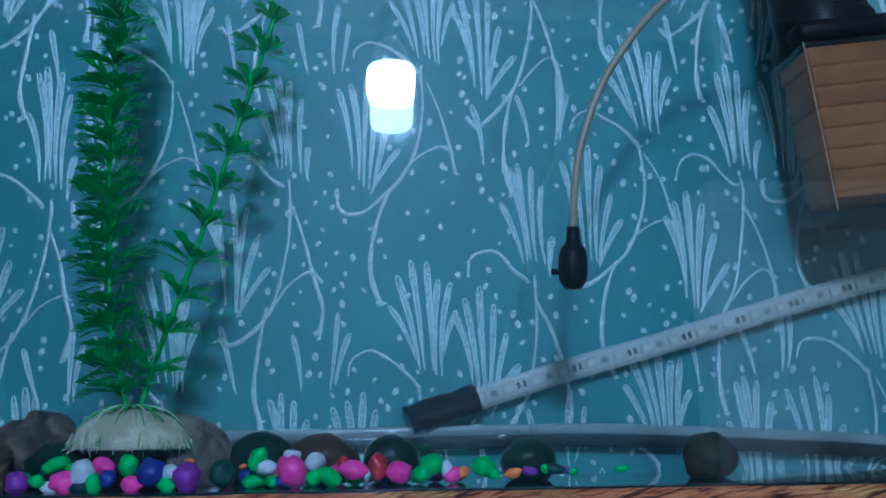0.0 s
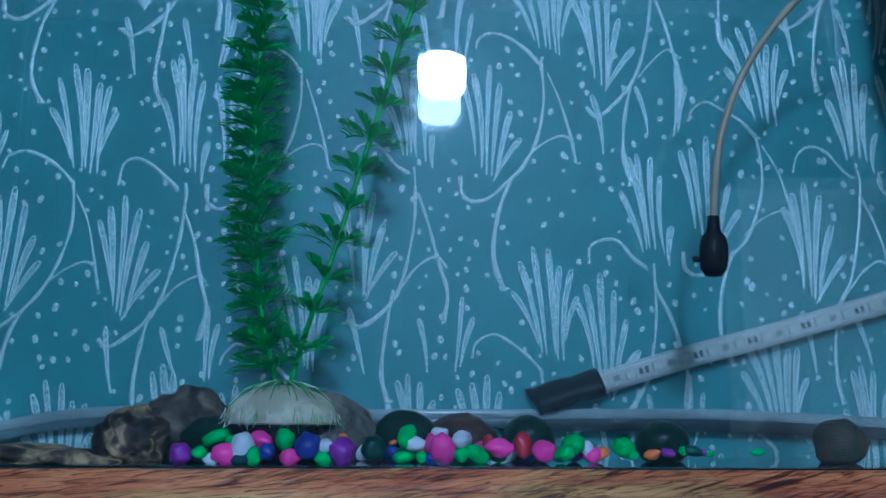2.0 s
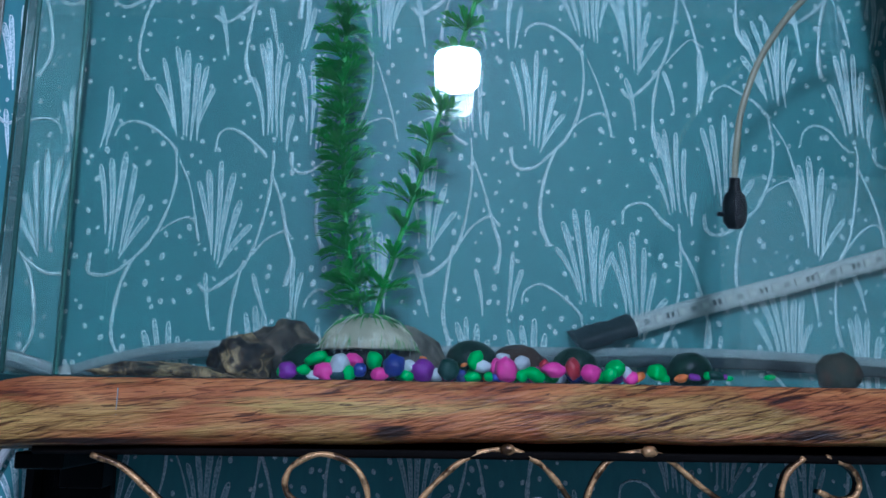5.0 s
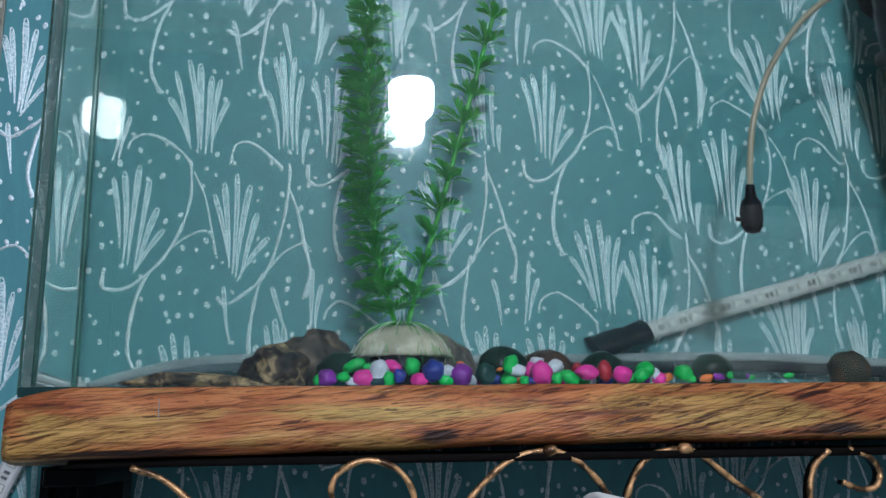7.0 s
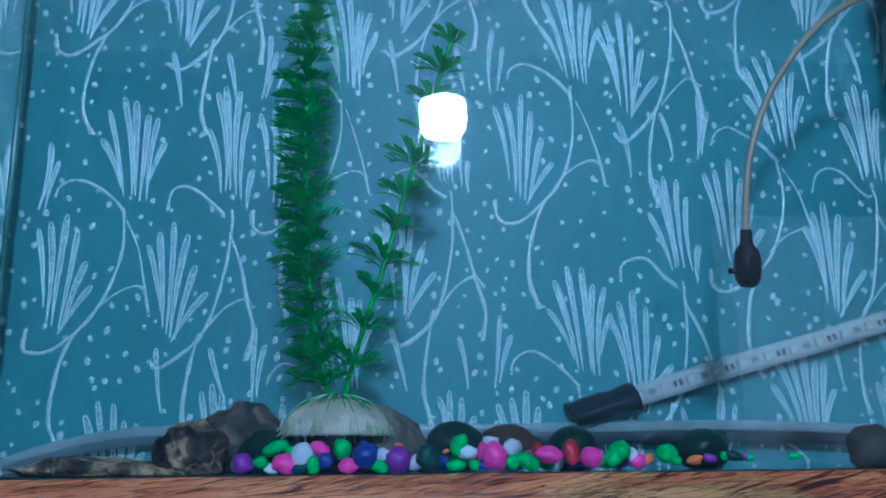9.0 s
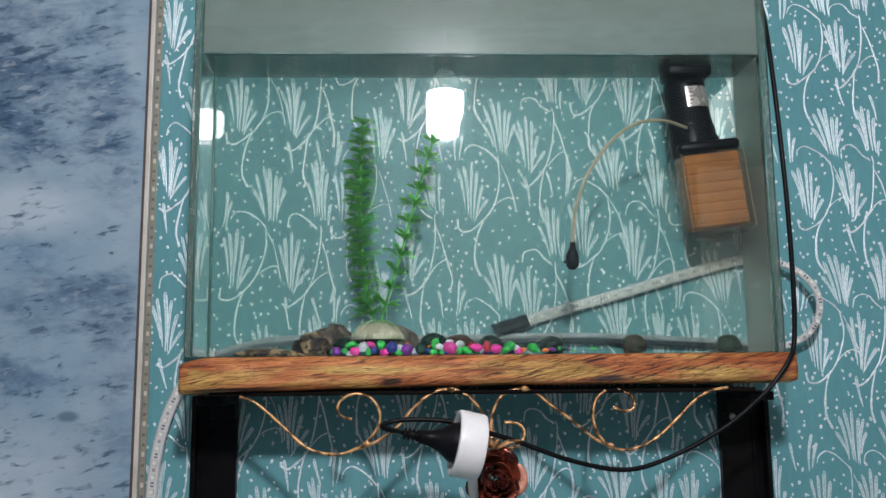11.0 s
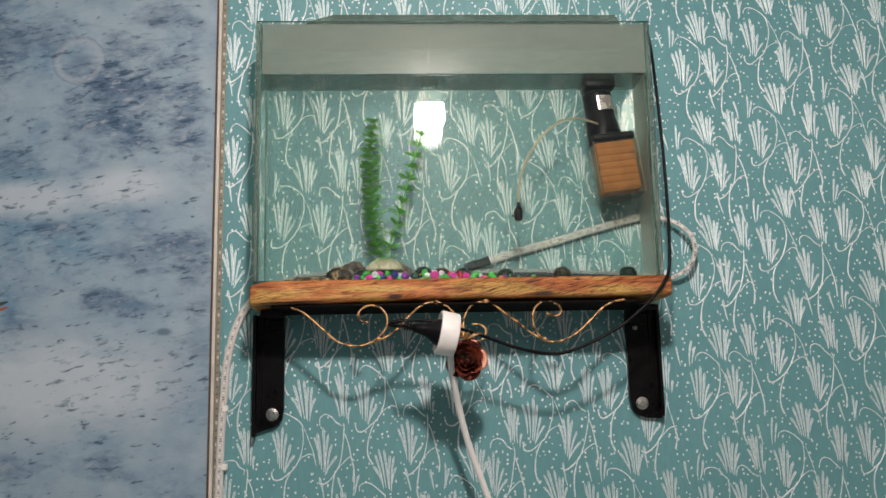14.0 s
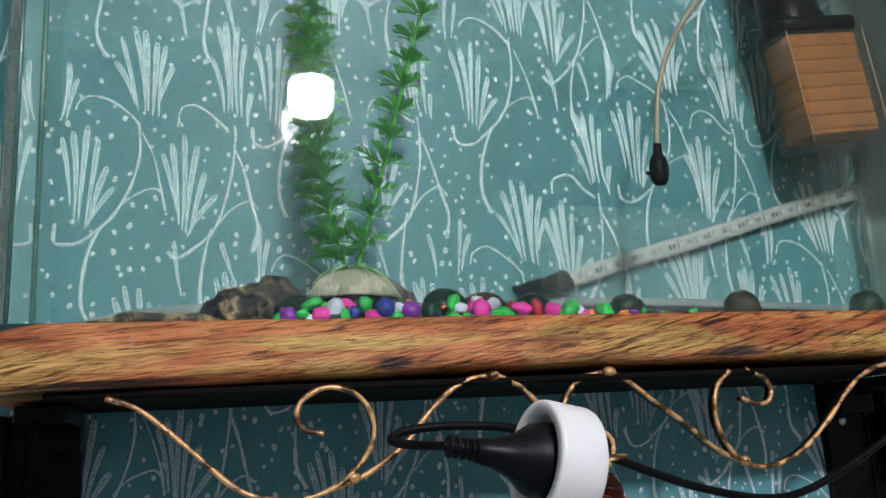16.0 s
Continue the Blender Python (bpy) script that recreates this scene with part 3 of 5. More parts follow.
part("bulb_base", lathe([(0.031, 0.025), (0.024, 0.05), (0.016, 0.062), (0.014, 0.07)], LAMP), WHITE_PLASTIC, lamp)
part("lamp_holder", lathe([(0.019, 0.066), (0.02, 0.1), (0.012, 0.115), (0.004, 0.12)], LAMP), BLACK_PLASTIC, lamp)
part("cord", tube([Vector((LAMP[0], LAMP[1], z)) for z in (2.1, 2.3, 2.4985)], 0.003), WHITE_PLASTIC, lamp)
part("ceiling_rose", lathe([(0.03, 2.485), (0.034, 2.49), (0.036, 2.4995)], (LAMP[0], LAMP[1], 0)), WHITE_PLASTIC, lamp)

# ---- wallpaper relief: coral fans on forked stems, and a scatter of dots ----
rng = random.Random(11)
INKED = set()  # cells of the wall that the plants cover


def stroke(bm, pts, width, lift=0.0006, taper=None, uneven=0.35):
    """A raised ribbon on the wall through (x, z) points."""
    path = spline([(x, 0, z) for x, z in pts], 5)
    rows, n = [], len(path)
    for i, p in enumerate(path):
        tan = (path[min(i + 1, n - 1)] - path[max(i - 1, 0)]).normalized()
        side = Vector((tan.z, 0, -tan.x))
        w = width * (taper(i / (n - 1)) if taper else 1.0) * rng.uniform(1 - uneven, 1 + uneven)
        y = WALL_Y
        INKED.add((round(p.x / 0.0028), round(p.z / 0.0028)))
        rows.append([bm.verts.new((p.x - side.x * w, y - 0.00005, p.z - side.z * w)), bm.verts.new((p.x, y - lift, p.z)), bm.verts.new((p.x + side.x * w, y - 0.00005, p.z + side.z * w))])
    for a, b in zip(rows, rows[1:]):
        bm.faces.new((a[0], a[1], b[1], b[0]))
        bm.faces.new((a[1], a[2], b[2], b[1]))


def finger(line, fill, base, tip, width, bow):
    """One finger of a fan: a long drop, outlined and filled."""
    (bx, bz), (tx, tz) = base, tip
    dx, dz = tx - bx, tz - bz
    ln = math.hypot(dx, dz)
    ux, uz = dx / ln, dz / ln
    nx, nz = uz, -ux

    def at(u, off):
        k = bow * math.sin(math.pi * u) * ln
        return (bx + ux * ln * u + nx * (off + k), bz + uz * ln * u + nz * (off + k))

    w = width
    stroke(fill, [at(u, 0) for u in (0.02, 0.35, 0.7, 0.97)], w * 0.95, 0.0003, lambda u: 0.3 + 0.7 * u if u < 0.85 else 0.95)
    stroke(line, [at(0.0, 0), at(0.3, w * 0.45), at(0.65, w * 0.8), at(0.9, w), at(1.0, w * 0.55), at(1.015, 0), at(1.0, -w * 0.55), at(0.9, -w), at(0.65, -w * 0.8), at(0.3, -w * 0.45), at(0.0, 0)], 0.00034, 0.0008)


PX = 0.137 / 170  # the pattern below is drawn on a grid of 170 steps to the roll's repeat
UPPER_A = [((-3, 12), (-16, 38)), ((-1, 8), (-13, 54)), ((3, 8), (-7, 61)), ((6, 7), (1, 60)), ((8, 5), (8, 51)), ((11, 4), (14, 50)), ((12, 14), (18, 36))]
LOWER_A = [((-36, -55), (-44, -12)), ((-33, -62), (-37, -9)), ((-30, -65), (-29, -4)), ((-27, -66), (-23, -14)), ((-25, -68), (-17, -30)), ((-26, -69), (-12, -44))]
UPPER_B = [((-4, 10), (-13, 40)), ((-2, 11), (-9, 58)), ((0, 12), (-4, 61)), ((3, 10), (3, 58)), ((7, 8), (9, 48)), ((10, 3), (12, 22))]
LOWER_B = [((-34, -54), (-42, -17)), ((-32, -62), (-37, -10)), ((-29, -66), (-29, -4)), ((-27, -67), (-22, -12)), ((-25, -68), (-16, -28)), ((-27, -70), (-10, -44))]
STEMS_A = [
    ([(-37, 6), (-35, 13), (-28, 17), (-18, 14), (-7, 6), (0, -2)], 0.00062),
    ([(0, 0), (2, -22), (-2, -42), (-10, -60), (-20, -70), (-30, -78), (-38, -80), (-43, -76), (-44, -67)], 0.00072),
    ([(-16, -66), (-23, -82), (-26, -102), (-25, -116), (-20, -127)], 0.00080),
    ([(3, -6), (10, -22), (16, -40), (20, -58)], 0.00048),
    ([(-10, -58), (0, -48), (11, -43), (17, -46)], 0.00048),
]
STEMS_B = [
    ([(-34, 2), (-32, 13), (-24, 17), (-16, 14), (-9, 6), (-2, 1)], 0.00062),
    ([(1, 4), (2, -4), (0, -27), (-5, -52), (-12, -67), (-22, -78), (-32, -84), (-38, -80)], 0.00072),
    ([(-12, -64), (-17, -87), (-19, -107), (-16, -122)], 0.00080),
    ([(2, -10), (8, -27), (13, -47), (16, -64), (14, -79)], 0.00075),
    ([(-8, -62), (0, -52), (10, -46), (16, -50)], 0.00052),
]
LOOSE_A = [((-46, -2), (-44, 36)), ((-43, 0), (-38, 27)), ((-60, -2), (-67, 26))]
LOOSE_B = [((-29, -107), (-35, -74))]


def seaweed(line, fill, x, z, kind, tall=1.0):
    """One plant of the pattern: a fan over a hooked, forked stem, with a second fan in the stem's crook."""
    wob = lambda: rng.uniform(-0.9, 0.9)
    sway = rng.uniform(-0.06, 0.06)

    def spot(p, lift=1.0):
        return (x + (p[0] + wob() + sway * p[1]) * PX, z + (p[1] * lift + wob()) * PX)

    upper, lower, stems, loose = (UPPER_A, LOWER_A, STEMS_A, LOOSE_A) if kind == "a" else (UPPER_B, LOWER_B, STEMS_B, LOOSE_B)
    for n, (base, tip) in enumerate(upper):
        u = n / (len(upper) - 1) - 0.5
        finger(line, fill, spot(base, tall), spot(tip, tall), rng.uniform(0.00095, 0.0014), -u * 0.10 + rng.uniform(-0.02, 0.02))
    for n, (base, tip) in enumerate(lower):
        u = n / (len(lower) - 1) - 0.5
        finger(line, fill, spot(base), spot(tip), rng.uniform(0.00095, 0.0014), -u * 0.08 + rng.uniform(-0.02, 0.02))
    for base, tip in loose:
        finger(line, fill, spot(base), spot(tip), rng.uniform(0.0008, 0.0011), rng.uniform(-0.05, 0.05))
    thick = lambda u: 0.85 + 0.5 * u
    for pts, width in stems:
        stroke(line, [spot(p) for p in pts], width, 0.0007, thick)
        end = spot(pts[-1])
        stroke(line, [end, (end[0] + 0.0004, end[1] - 0.0010)], width * 1.5, 0.0007)


line_bm, fill_bm = bmesh.new(), bmesh.new()
# every column of the roll repeats upwards; across it the plants stand at uneven heights
COLUMNS = [("b", -0.253, 1.725, 1.0), ("a", -0.187, 1.641, 1.05), ("b", -0.141, 1.638, 1.25), ("a", -0.091, 1.695, 1.05), ("b", -0.040, 1.647, 1.0), ("a", 0.0155, 1.700, 1.05), ("b", 0.064, 1.606, 1.05), ("a", 0.113, 1.668, 1.0), ("b", 0.155, 1.648, 1.1),
           ("a", 0.205, 1.705, 1.0), ("b", 0.252, 1.666, 1.0), ("a", 0.322, 1.703, 1.0), ("b", 0.361, 1.704, 1.0), ("a", 0.418, 1.744, 0.95), ("b", 0.463, 1.711, 1.05), ("a", 0.521, 1.769, 0.95), ("b", 0.566, 1.727, 1.0), ("a", 0.622, 1.712, 1.0), ("b", 0.668, 1.69, 1.0),
           ("a", 0.722, 1.748, 1.0), ("b", 0.768, 1.71, 1.0), ("a", 0.826, 1.72, 1.0), ("b", 0.872, 1.70, 1.0)]
for kind, x, z, tall in COLUMNS:
    for row in range(-5, 4):
        seaweed(line_bm, fill_bm, x + rng.uniform(-0.0008, 0.0008), z + row * 0.137, kind, tall)


def clipped(bm):
    """Cuts the relief off at the mural's edge."""
    bmesh.ops.bisect_plane(bm, geom=bm.verts[:] + bm.edges[:] + bm.faces[:], plane_co=(EDGE_X + 0.0015, 0, 0), plane_no=(-1, 0, 0), clear_outer=True)
    return bm


relief = part("embossed_outline", clipped(line_bm), INK, papered, "white embossed coral outline")
relief["kind"] = "stuff"
infill = part("embossed_fill", clipped(fill_bm), INK_FILL, papered, "pale mottled coral fill")
infill["kind"] = "stuff"
dots = bmesh.new()
step = 0.0088
for i in range(int(1.1 / step)):
    for k in range(int(1.05 / step)):
        if rng.random() < 0.22:
            continue
        x, z = EDGE_X + 0.004 + (i + rng.uniform(0.05, 0.95)) * step, 1.0 + (k + rng.uniform(0.05, 0.95)) * step
        if (round(x / 0.0028), round(z / 0.0028)) in INKED:
            continue
        r, tall, tilt = rng.uniform(0.0008, 0.0015), rng.uniform(1.0, 1.5), rng.uniform(-0.4, 0.4)
        ring = [dots.verts.new((x + r * (math.cos(a) + tilt * math.sin(a)), WALL_Y - 0.0001, z + r * tall * math.sin(a))) for a in (2 * math.pi * q / 7 for q in range(7))]
        top = dots.verts.new((x, WALL_Y - 0.0006, z))
        for q in range(7):
            dots.faces.new((ring[q], ring[(q + 1) % 7], top))
dotted = part("embossed_dots", dots, INK, papered, "small white embossed dots")
dotted["kind"] = "stuff"

# ---- orange swoops printed on the mural ----
for pts, width in (([(-0.5385, 1.5125), (-0.550, 1.5085), (-0.562, 1.5020), (-0.572, 1.4890), (-0.577, 1.4740), (-0.588, 1.4570), (-0.605, 1.4440), (-0.630, 1.4350)], 0.0085), ([(-0.5555, 1.3705), (-0.563, 1.3790), (-0.574, 1.3875), (-0.590, 1.3930), (-0.612, 1.3960), (-0.635, 1.3960)], 0.0065)):
    # The print's own shadow of the shape, laid on as dark green colour.
    shade = bmesh.new()
    stroke(shade, [(x - 0.0055 * k, z + 0.0065 - 0.001 * k) for k, (x, z) in enumerate(pts[:6])], width * 0.9, 0.0004, lambda u: 0.12 + 0.9 * min(1.0, u * 1.8), 0.22)
    bmesh.ops.translate(shade, verts=shade.verts, vec=(0, -0.00125, 0))
    part("printed_shadow", shade, GREEN_PRINT, mural_wall, "dark green shadow printed beside the orange shape")
    swoop = bmesh.new()
    stroke(swoop, pts, width, 0.0017, lambda u: 0.10 + 0.90 * min(1.0, u * 1.6) ** 1.3, 0.04)
    bmesh.ops.translate(swoop, verts=swoop.verts, vec=(0, -0.00125, 0))
    part("printed_swoop", swoop, ORANGE_PRINT, mural_wall, "orange-red curved shape printed on the mural")

# ---- the mural's edge trim ----
trim = holder("trim", (EDGE_X, WALL_Y, 1.0), "cream plastic edge trim between mural and wallpaper")
trim["kind"] = "structure"
part("trim_strip", box((-0.2955, 0.0915, 0.3), (-0.2915, 0.0975, 2.495), 0.0008), TRIM, trim, smooth=False)
# The gap is a solid strip in a dark colour.
part("trim_gap", box((-0.2985, 0.0945, 0.3), (-0.2958, 0.0968, 2.495)), TRIM_DARK, trim, "solid dark strip in place of a gap beside the trim", smooth=False)

wall_strip = holder("led_strip", (-0.2885, 0.0965, 1.6), "thin unlit LED strip stuck upright along the mural trim", "LED strip")
part("sleeve", box((-0.2911, 0.0955, 0.3), (-0.2862, 0.0974, 2.495), 0.0005), OLIVE_STRIP, wall_strip, smooth=False)
for k in range(95):
    z = 1.14 + 0.0085 * k
    part("led_chip", box((-0.2898, 0.0949, z), (-0.2874, 0.0954, z + (0.0022 if k % 3 else 0.0038))), CHIP_DARK if k % 3 else TRIM, wall_strip, smooth=False)

# ---- the shelf ----
shelf = holder("wall_shelf", (0, 0.05, 1.503), "rough bark-look wooden shelf painted orange and brown", "shelf")


def slab():
    bm = bmesh.new()
    nx, nr = 150, 28
    rows = []
    for i in range(nx + 1):
        x = -0.236 + 0.474 * i / nx
        u = max(0.0, min(1.0, (x + 0.236) / 0.007, (0.238 - x) / 0.004))
        pinch = 0.92 + 0.08 * math.sqrt(max(0.0, 1 - (1 - u) ** 2))
        dip = 0.0062 * max(0.0, 1 - (x + 0.236) / 0.026) ** 2
        z0 = 1.5035 - 0.0055 * max(0.0, 1 - (x + 0.236) / 0.21) + 0.0008 * noise.noise((x * 30, 0, 0))
        z1 = 1.5230 - dip + 0.0004 * noise.noise((x * 40, 3, 0))
        zc, hh = (z0 + z1) / 2, (z1 - z0) / 2
        ring = []
        for k in range(nr):
            a = 2 * math.pi * k / nr
            c, s = math.cos(a), math.sin(a)
            m = 1 / max(abs(c), abs(s))
            cy, cz = c * m, s * m
            round_off = 1 - 0.10 * (abs(cy) * abs(cz)) ** 6
            y, z = 0.0484 + 0.0484 * cy * round_off, zc + hh * cz * round_off * pinch
            if cy < -0.9:
                y += 0.0014 * (1 - pinch) * 12 + 0.0011 * noise.noise((x * 26, z * 330, 1.3)) + 0.0006 * noise.noise((x * 80, z * 900, 4.0))
            if cy < -0.96 and cz > 0.5:
                z += 0.0063
            ring.append(bm.verts.new((x, min(max(y, -0.0008), 0.0972), z)))
        rows.append(ring)
    for a, b in zip(rows, rows[1:]):
        for k in range(nr):
            bm.faces.new((a[k], b[k], b[(k + 1) % nr], a[(k + 1) % nr]))
    bm.faces.new(rows[0])
    bm.faces.new(rows[-1][::-1])
    return bm


part("slab", slab(), WOOD, shelf, "orange-brown painted slab with rough grain")
part("crack", box((-0.1810, -0.0004, 1.5125), (-0.1808, 0.004, 1.5225)), STRIP_DIM, shelf, "thin pale upright crack in the slab", smooth=False)
# Near-black sheet added below the slab to draw its dark underside.
part("underside_sheet", box((-0.214, 0.006, 1.4972), (0.206, 0.0968, 1.5005), 0.001), DARK_UNDERSIDE, shelf, "black sheet added under the slab", smooth=False)

# ---- brackets ----


def bracket(outer, inner, foot):
    """An angle bracket; its flange stands along the outer edge."""
    s = 1 if inner > outer else -1
    x0, x1 = min(outer, inner), max(outer, inner)
    br = holder("shelf_bracket", ((x0 + x1) / 2, 0.094, 1.43), "black enamelled steel angle bracket bolted to wall", "bracket", "brackets under the shelf")
    bm = bmesh.new()
    w = x1 - x0
    outline = [(outer, 1.4968), (inner, 1.4968), (inner, foot + 0.028), (inner - s * 0.002, foot + 0.018), (inner - s * 0.006, foot + 0.012), (inner - s * 0.012, foot + 0.0085), (inner - s * 0.020, foot + 0.006), (outer, foot + (0.001 if s > 0 else 0.005))]
    front = [bm.verts.new((x, 0.0905, z)) for x, z in outline]
    back = [bm.verts.new((x, 0.0972, z)) for x, z in outline]
    bm.faces.new(front)
    bm.faces.new(back[::-1])
    for k in range(len(outline)):
        bm.faces.new((front[k], back[k], back[(k + 1) % len(outline)], front[(k + 1) % len(outline)]))
    bmesh.ops.recalc_face_normals(bm, faces=bm.faces)
    part("wall_plate", bm, BLACK_METAL, br, smooth=False)

    def strip_box(a, b, y0, z0):
        xa, xb = sorted((outer + s * a, outer + s * b))
        return box((xa, y0, z0), (xb, 0.0903, 1.4966), 0.0006)

    part("flange", strip_box(-0.0005, 0.0035, 0.080, foot + (-0.002 if s > 0 else 0.008)), BLACK_METAL, br, smooth=False)
    part("rib", strip_box(w * 0.26, w * 0.31, 0.0888, foot + 0.012), BLACK_METAL, br, smooth=False)
    xa, xb = sorted((outer + s * 0.017, inner + s * 0.001))
    part("arm", box((xa, 0.024, 1.4900), (xb, 0.0903, 1.4969), 0.001), BLACK_METAL, br, smooth=False)
    part("arm_web", box((xa, 0.074, 1.4780), (xb, 0.0904, 1.4899), 0.001), BLACK_METAL, br, smooth=False)
    if s < 0:
        part("rivet", lathe([(0.0030, 0.0), (0.0028, 0.0010), (0.0016, 0.0016), (0.0003, 0.0018)], (outer + s * w * 0.72, 0.0904, 1.4745), (0, -1, 0), 14), STEEL, br, "small bare steel rivet")
    bx = outer + s * w * 0.62
    bolt = part("bolt", lathe([(0.0042, 0.0), (0.0042, 0.0026), (0.0034, 0.0034), (0.001, 0.0036)], (bx, 0.0888, foot + 0.0235), (0, -1, 0), 6), STEEL, br, "zinc hexagon bolt head", smooth=False)
    part("washer", lathe([(0.0076, 0.0), (0.0076, 0.0012), (0.0060, 0.0016)], (bx, 0.0904, foot + 0.0235), (0, -1, 0), 24), STEEL, bolt)
    return br


bracket(-0.2445, -0.2090, 1.3560)
bracket(0.2445, 0.2060, 1.3600)

# ---- wrought iron scroll under the shelf ----
scroll = holder("iron_scroll", (0, 0.006, 1.48), "gold and black painted wrought iron scroll under the shelf", "ornament")
Y0 = 0.006
STRANDS = [
    [(-0.191, 1.4972), (-0.178, 1.492), (-0.158, 1.475), (-0.139, 1.4585), (-0.118, 1.4535), (-0.099, 1.459), (-0.0865, 1.472), (-0.0845, 1.484), (-0.0905, 1.4945), (-0.103, 1.4985), (-0.1135, 1.494), (-0.1165, 1.487), (-0.1135, 1.4815), (-0.1055, 1.4795)],
    [(-0.100, 1.4575), (-0.086, 1.463), (-0.071, 1.4735), (-0.058, 1.488), (-0.045, 1.498), (-0.030, 1.5012), (-0.018, 1.4965), (-0.008, 1.486), (-0.002, 1.474), (-0.001, 1.462)],
    [(0.002, 1.462), (0.0005, 1.474), (0.003, 1.486), (0.010, 1.4965), (0.020, 1.5005), (0.033, 1.499), (0.046, 1.489), (0.063, 1.4765), (0.078, 1.464), (0.092, 1.4565)],
    [(0.184, 1.5008), (0.170, 1.498), (0.157, 1.4905), (0.140, 1.474), (0.123, 1.4605), (0.106, 1.4545), (0.092, 1.4565), (0.0825, 1.466), (0.0785, 1.480), (0.0815, 1.4925), (0.0890, 1.4995)],
    [(0.0985, 1.5), (0.1075, 1.4965), (0.1115, 1.4905), (0.109, 1.4845), (0.102, 1.4835), (0.0945, 1.4865)],
    [(0.0105, 1.4755), (0.0185, 1.4755), (0.0248, 1.4715), (0.0255, 1.465), (0.021, 1.458), (0.011, 1.456), (0.003, 1.455)],
]


def flat_bar(path, half, near, deep):
    """A flat iron bar on edge, following the path."""
    bm = bmesh.new()
    rows, n = [], len(path)
    for i, p in enumerate(path):
        tan = (path[min(i + 1, n - 1)] - path[max(i - 1, 0)]).normalized()
        side = Vector((tan.z, 0, -tan.x)).normalized() * half
        rows.append([bm.verts.new(p + side * a + Vector((0, y, 0))) for a, y in ((-1, near), (1, near), (1, deep), (-1, deep))])
    for a, b in zip(rows, rows[1:]):
        for k in range(4):
            bm.faces.new((a[k], a[(k + 1) % 4], b[(k + 1) % 4], b[k]))
    bm.faces.new(rows[0])
    bm.faces.new(rows[-1][::-1])
    bmesh.ops.recalc_face_normals(bm, faces=bm.faces)
    return bm


for n, pts in enumerate(STRANDS):
    path = spline([(x, Y0 + 0.0012 * (n % 3), z) for x, z in pts], 8)
    bar = part("strand", tube(path, 0.00118, 8, lambda u: 1.0 + 0.14 * math.sin(u * 70)), GOLD, scroll)
    part("bar_side", flat_bar(path, 0.00085, 0.0004, 0.0040), BLACK_METAL, bar, "black side of the flat bar", smooth=False)
for x, z in ((-0.030, 1.5012), (0.0265, 1.5012), (-0.0935, 1.461), (0.0915, 1.4575), (0.0005, 1.468)):
    part("weld", blob((x, Y0 + 0.0005, z), (0.0032, 0.0026, 0.0024), 0.3, 2.5, 2, int(x * 1000)), GOLD, scroll)

# ---- copper rose ----
rose = holder("metal_rose", (0.0016, -0.008, 1.4363), "dark copper sheet-metal rose below the scroll", "ornament")
ROSE = Vector((0.0016, -0.0095, 1.4363))


def petal(ang, inner, outer, half, height, lift):
    """A cupped petal: rises towards its curled rim, wider at the rim than at the foot."""
    bm = bmesh.new()
    nu, nv = 10, 7
    grid = []
    for i in range(nu + 1):
        u = i / nu * 2 - 1
        row = []
        for k in range(nv + 1):
            v = k / nv
            edge = 1 - 0.30 * abs(u) ** 3
            rr = inner + (outer - inner) * math.sin(v * 1.45) * edge + 0.0010 * noise.noise((u * 2, v * 2, ang * 3))
            d = lift + height * v ** 1.6 * edge - (0.0035 * max(0.0, v - 0.75) / 0.25) * (1 - 0.5 * abs(u))
            a = ang + u * half * (0.65 + 0.35 * v)
            row.append(bm.verts.new(ROSE + Vector((math.cos(a) * rr, -d + 0.0016 * u, math.sin(a) * rr))))
        grid.append(row)
    for i in range(nu):
        for k in range(nv):
            bm.faces.new((grid[i][k], grid[i + 1][k], grid[i + 1][k + 1], grid[i][k + 1]))
    bmesh.ops.recalc_face_normals(bm, faces=bm.faces)
    bmesh.ops.solidify(bm, geom=bm.faces, thickness=0.0004)
    return bm


for ring, (count, inner, outer, half, height, lift) in enumerate(((5, 0.004, 0.0238, 0.74, 0.005, 0.000), (5, 0.004, 0.0185, 0.72, 0.010, 0.001), (4, 0.003, 0.0130, 0.85, 0.013, 0.002), (3, 0.002, 0.0082, 1.05, 0.014, 0.004), (3, 0.0008, 0.0040, 1.1, 0.013, 0.006))):
    for k in range(count):
        # The outer right petal takes a paler colour than all the others.
        paler = ring == 0 and k == 0
        part("petal", petal(2 * math.pi * k / count + ring * 0.63 - 0.05, inner, outer, half, height, lift), PALE_COPPER if paler else COPPER, rose, "paler salmon copper petal" if paler else "")
for ang, long in ((40, 0.024), (75, 0.011), (125, 0.014), (160, 0.018)):
    a = radians(ang)
    tip_at = Vector((math.cos(a) * long, -0.004, 0.006 + math.sin(a) * 0.005))
    part("sepal", tube([ROSE + Vector((0, -0.003, 0.021)), ROSE + Vector((0, -0.004, 0.022)) + tip_at * 0.5, ROSE + Vector((0, -0.003, 0.018)) + tip_at], 0.0026, 8, lambda u: 0.4 + 2.2 * u * (1 - u), 0.4), GOLD, rose, "gold sepal")
part("stem", tube(spline([ROSE + Vector((0, 0.002, 0.012)), (0.001, 0.0, 1.458), (0.0005, 0.004, 1.468)]), 0.0018), GOLD, rose)

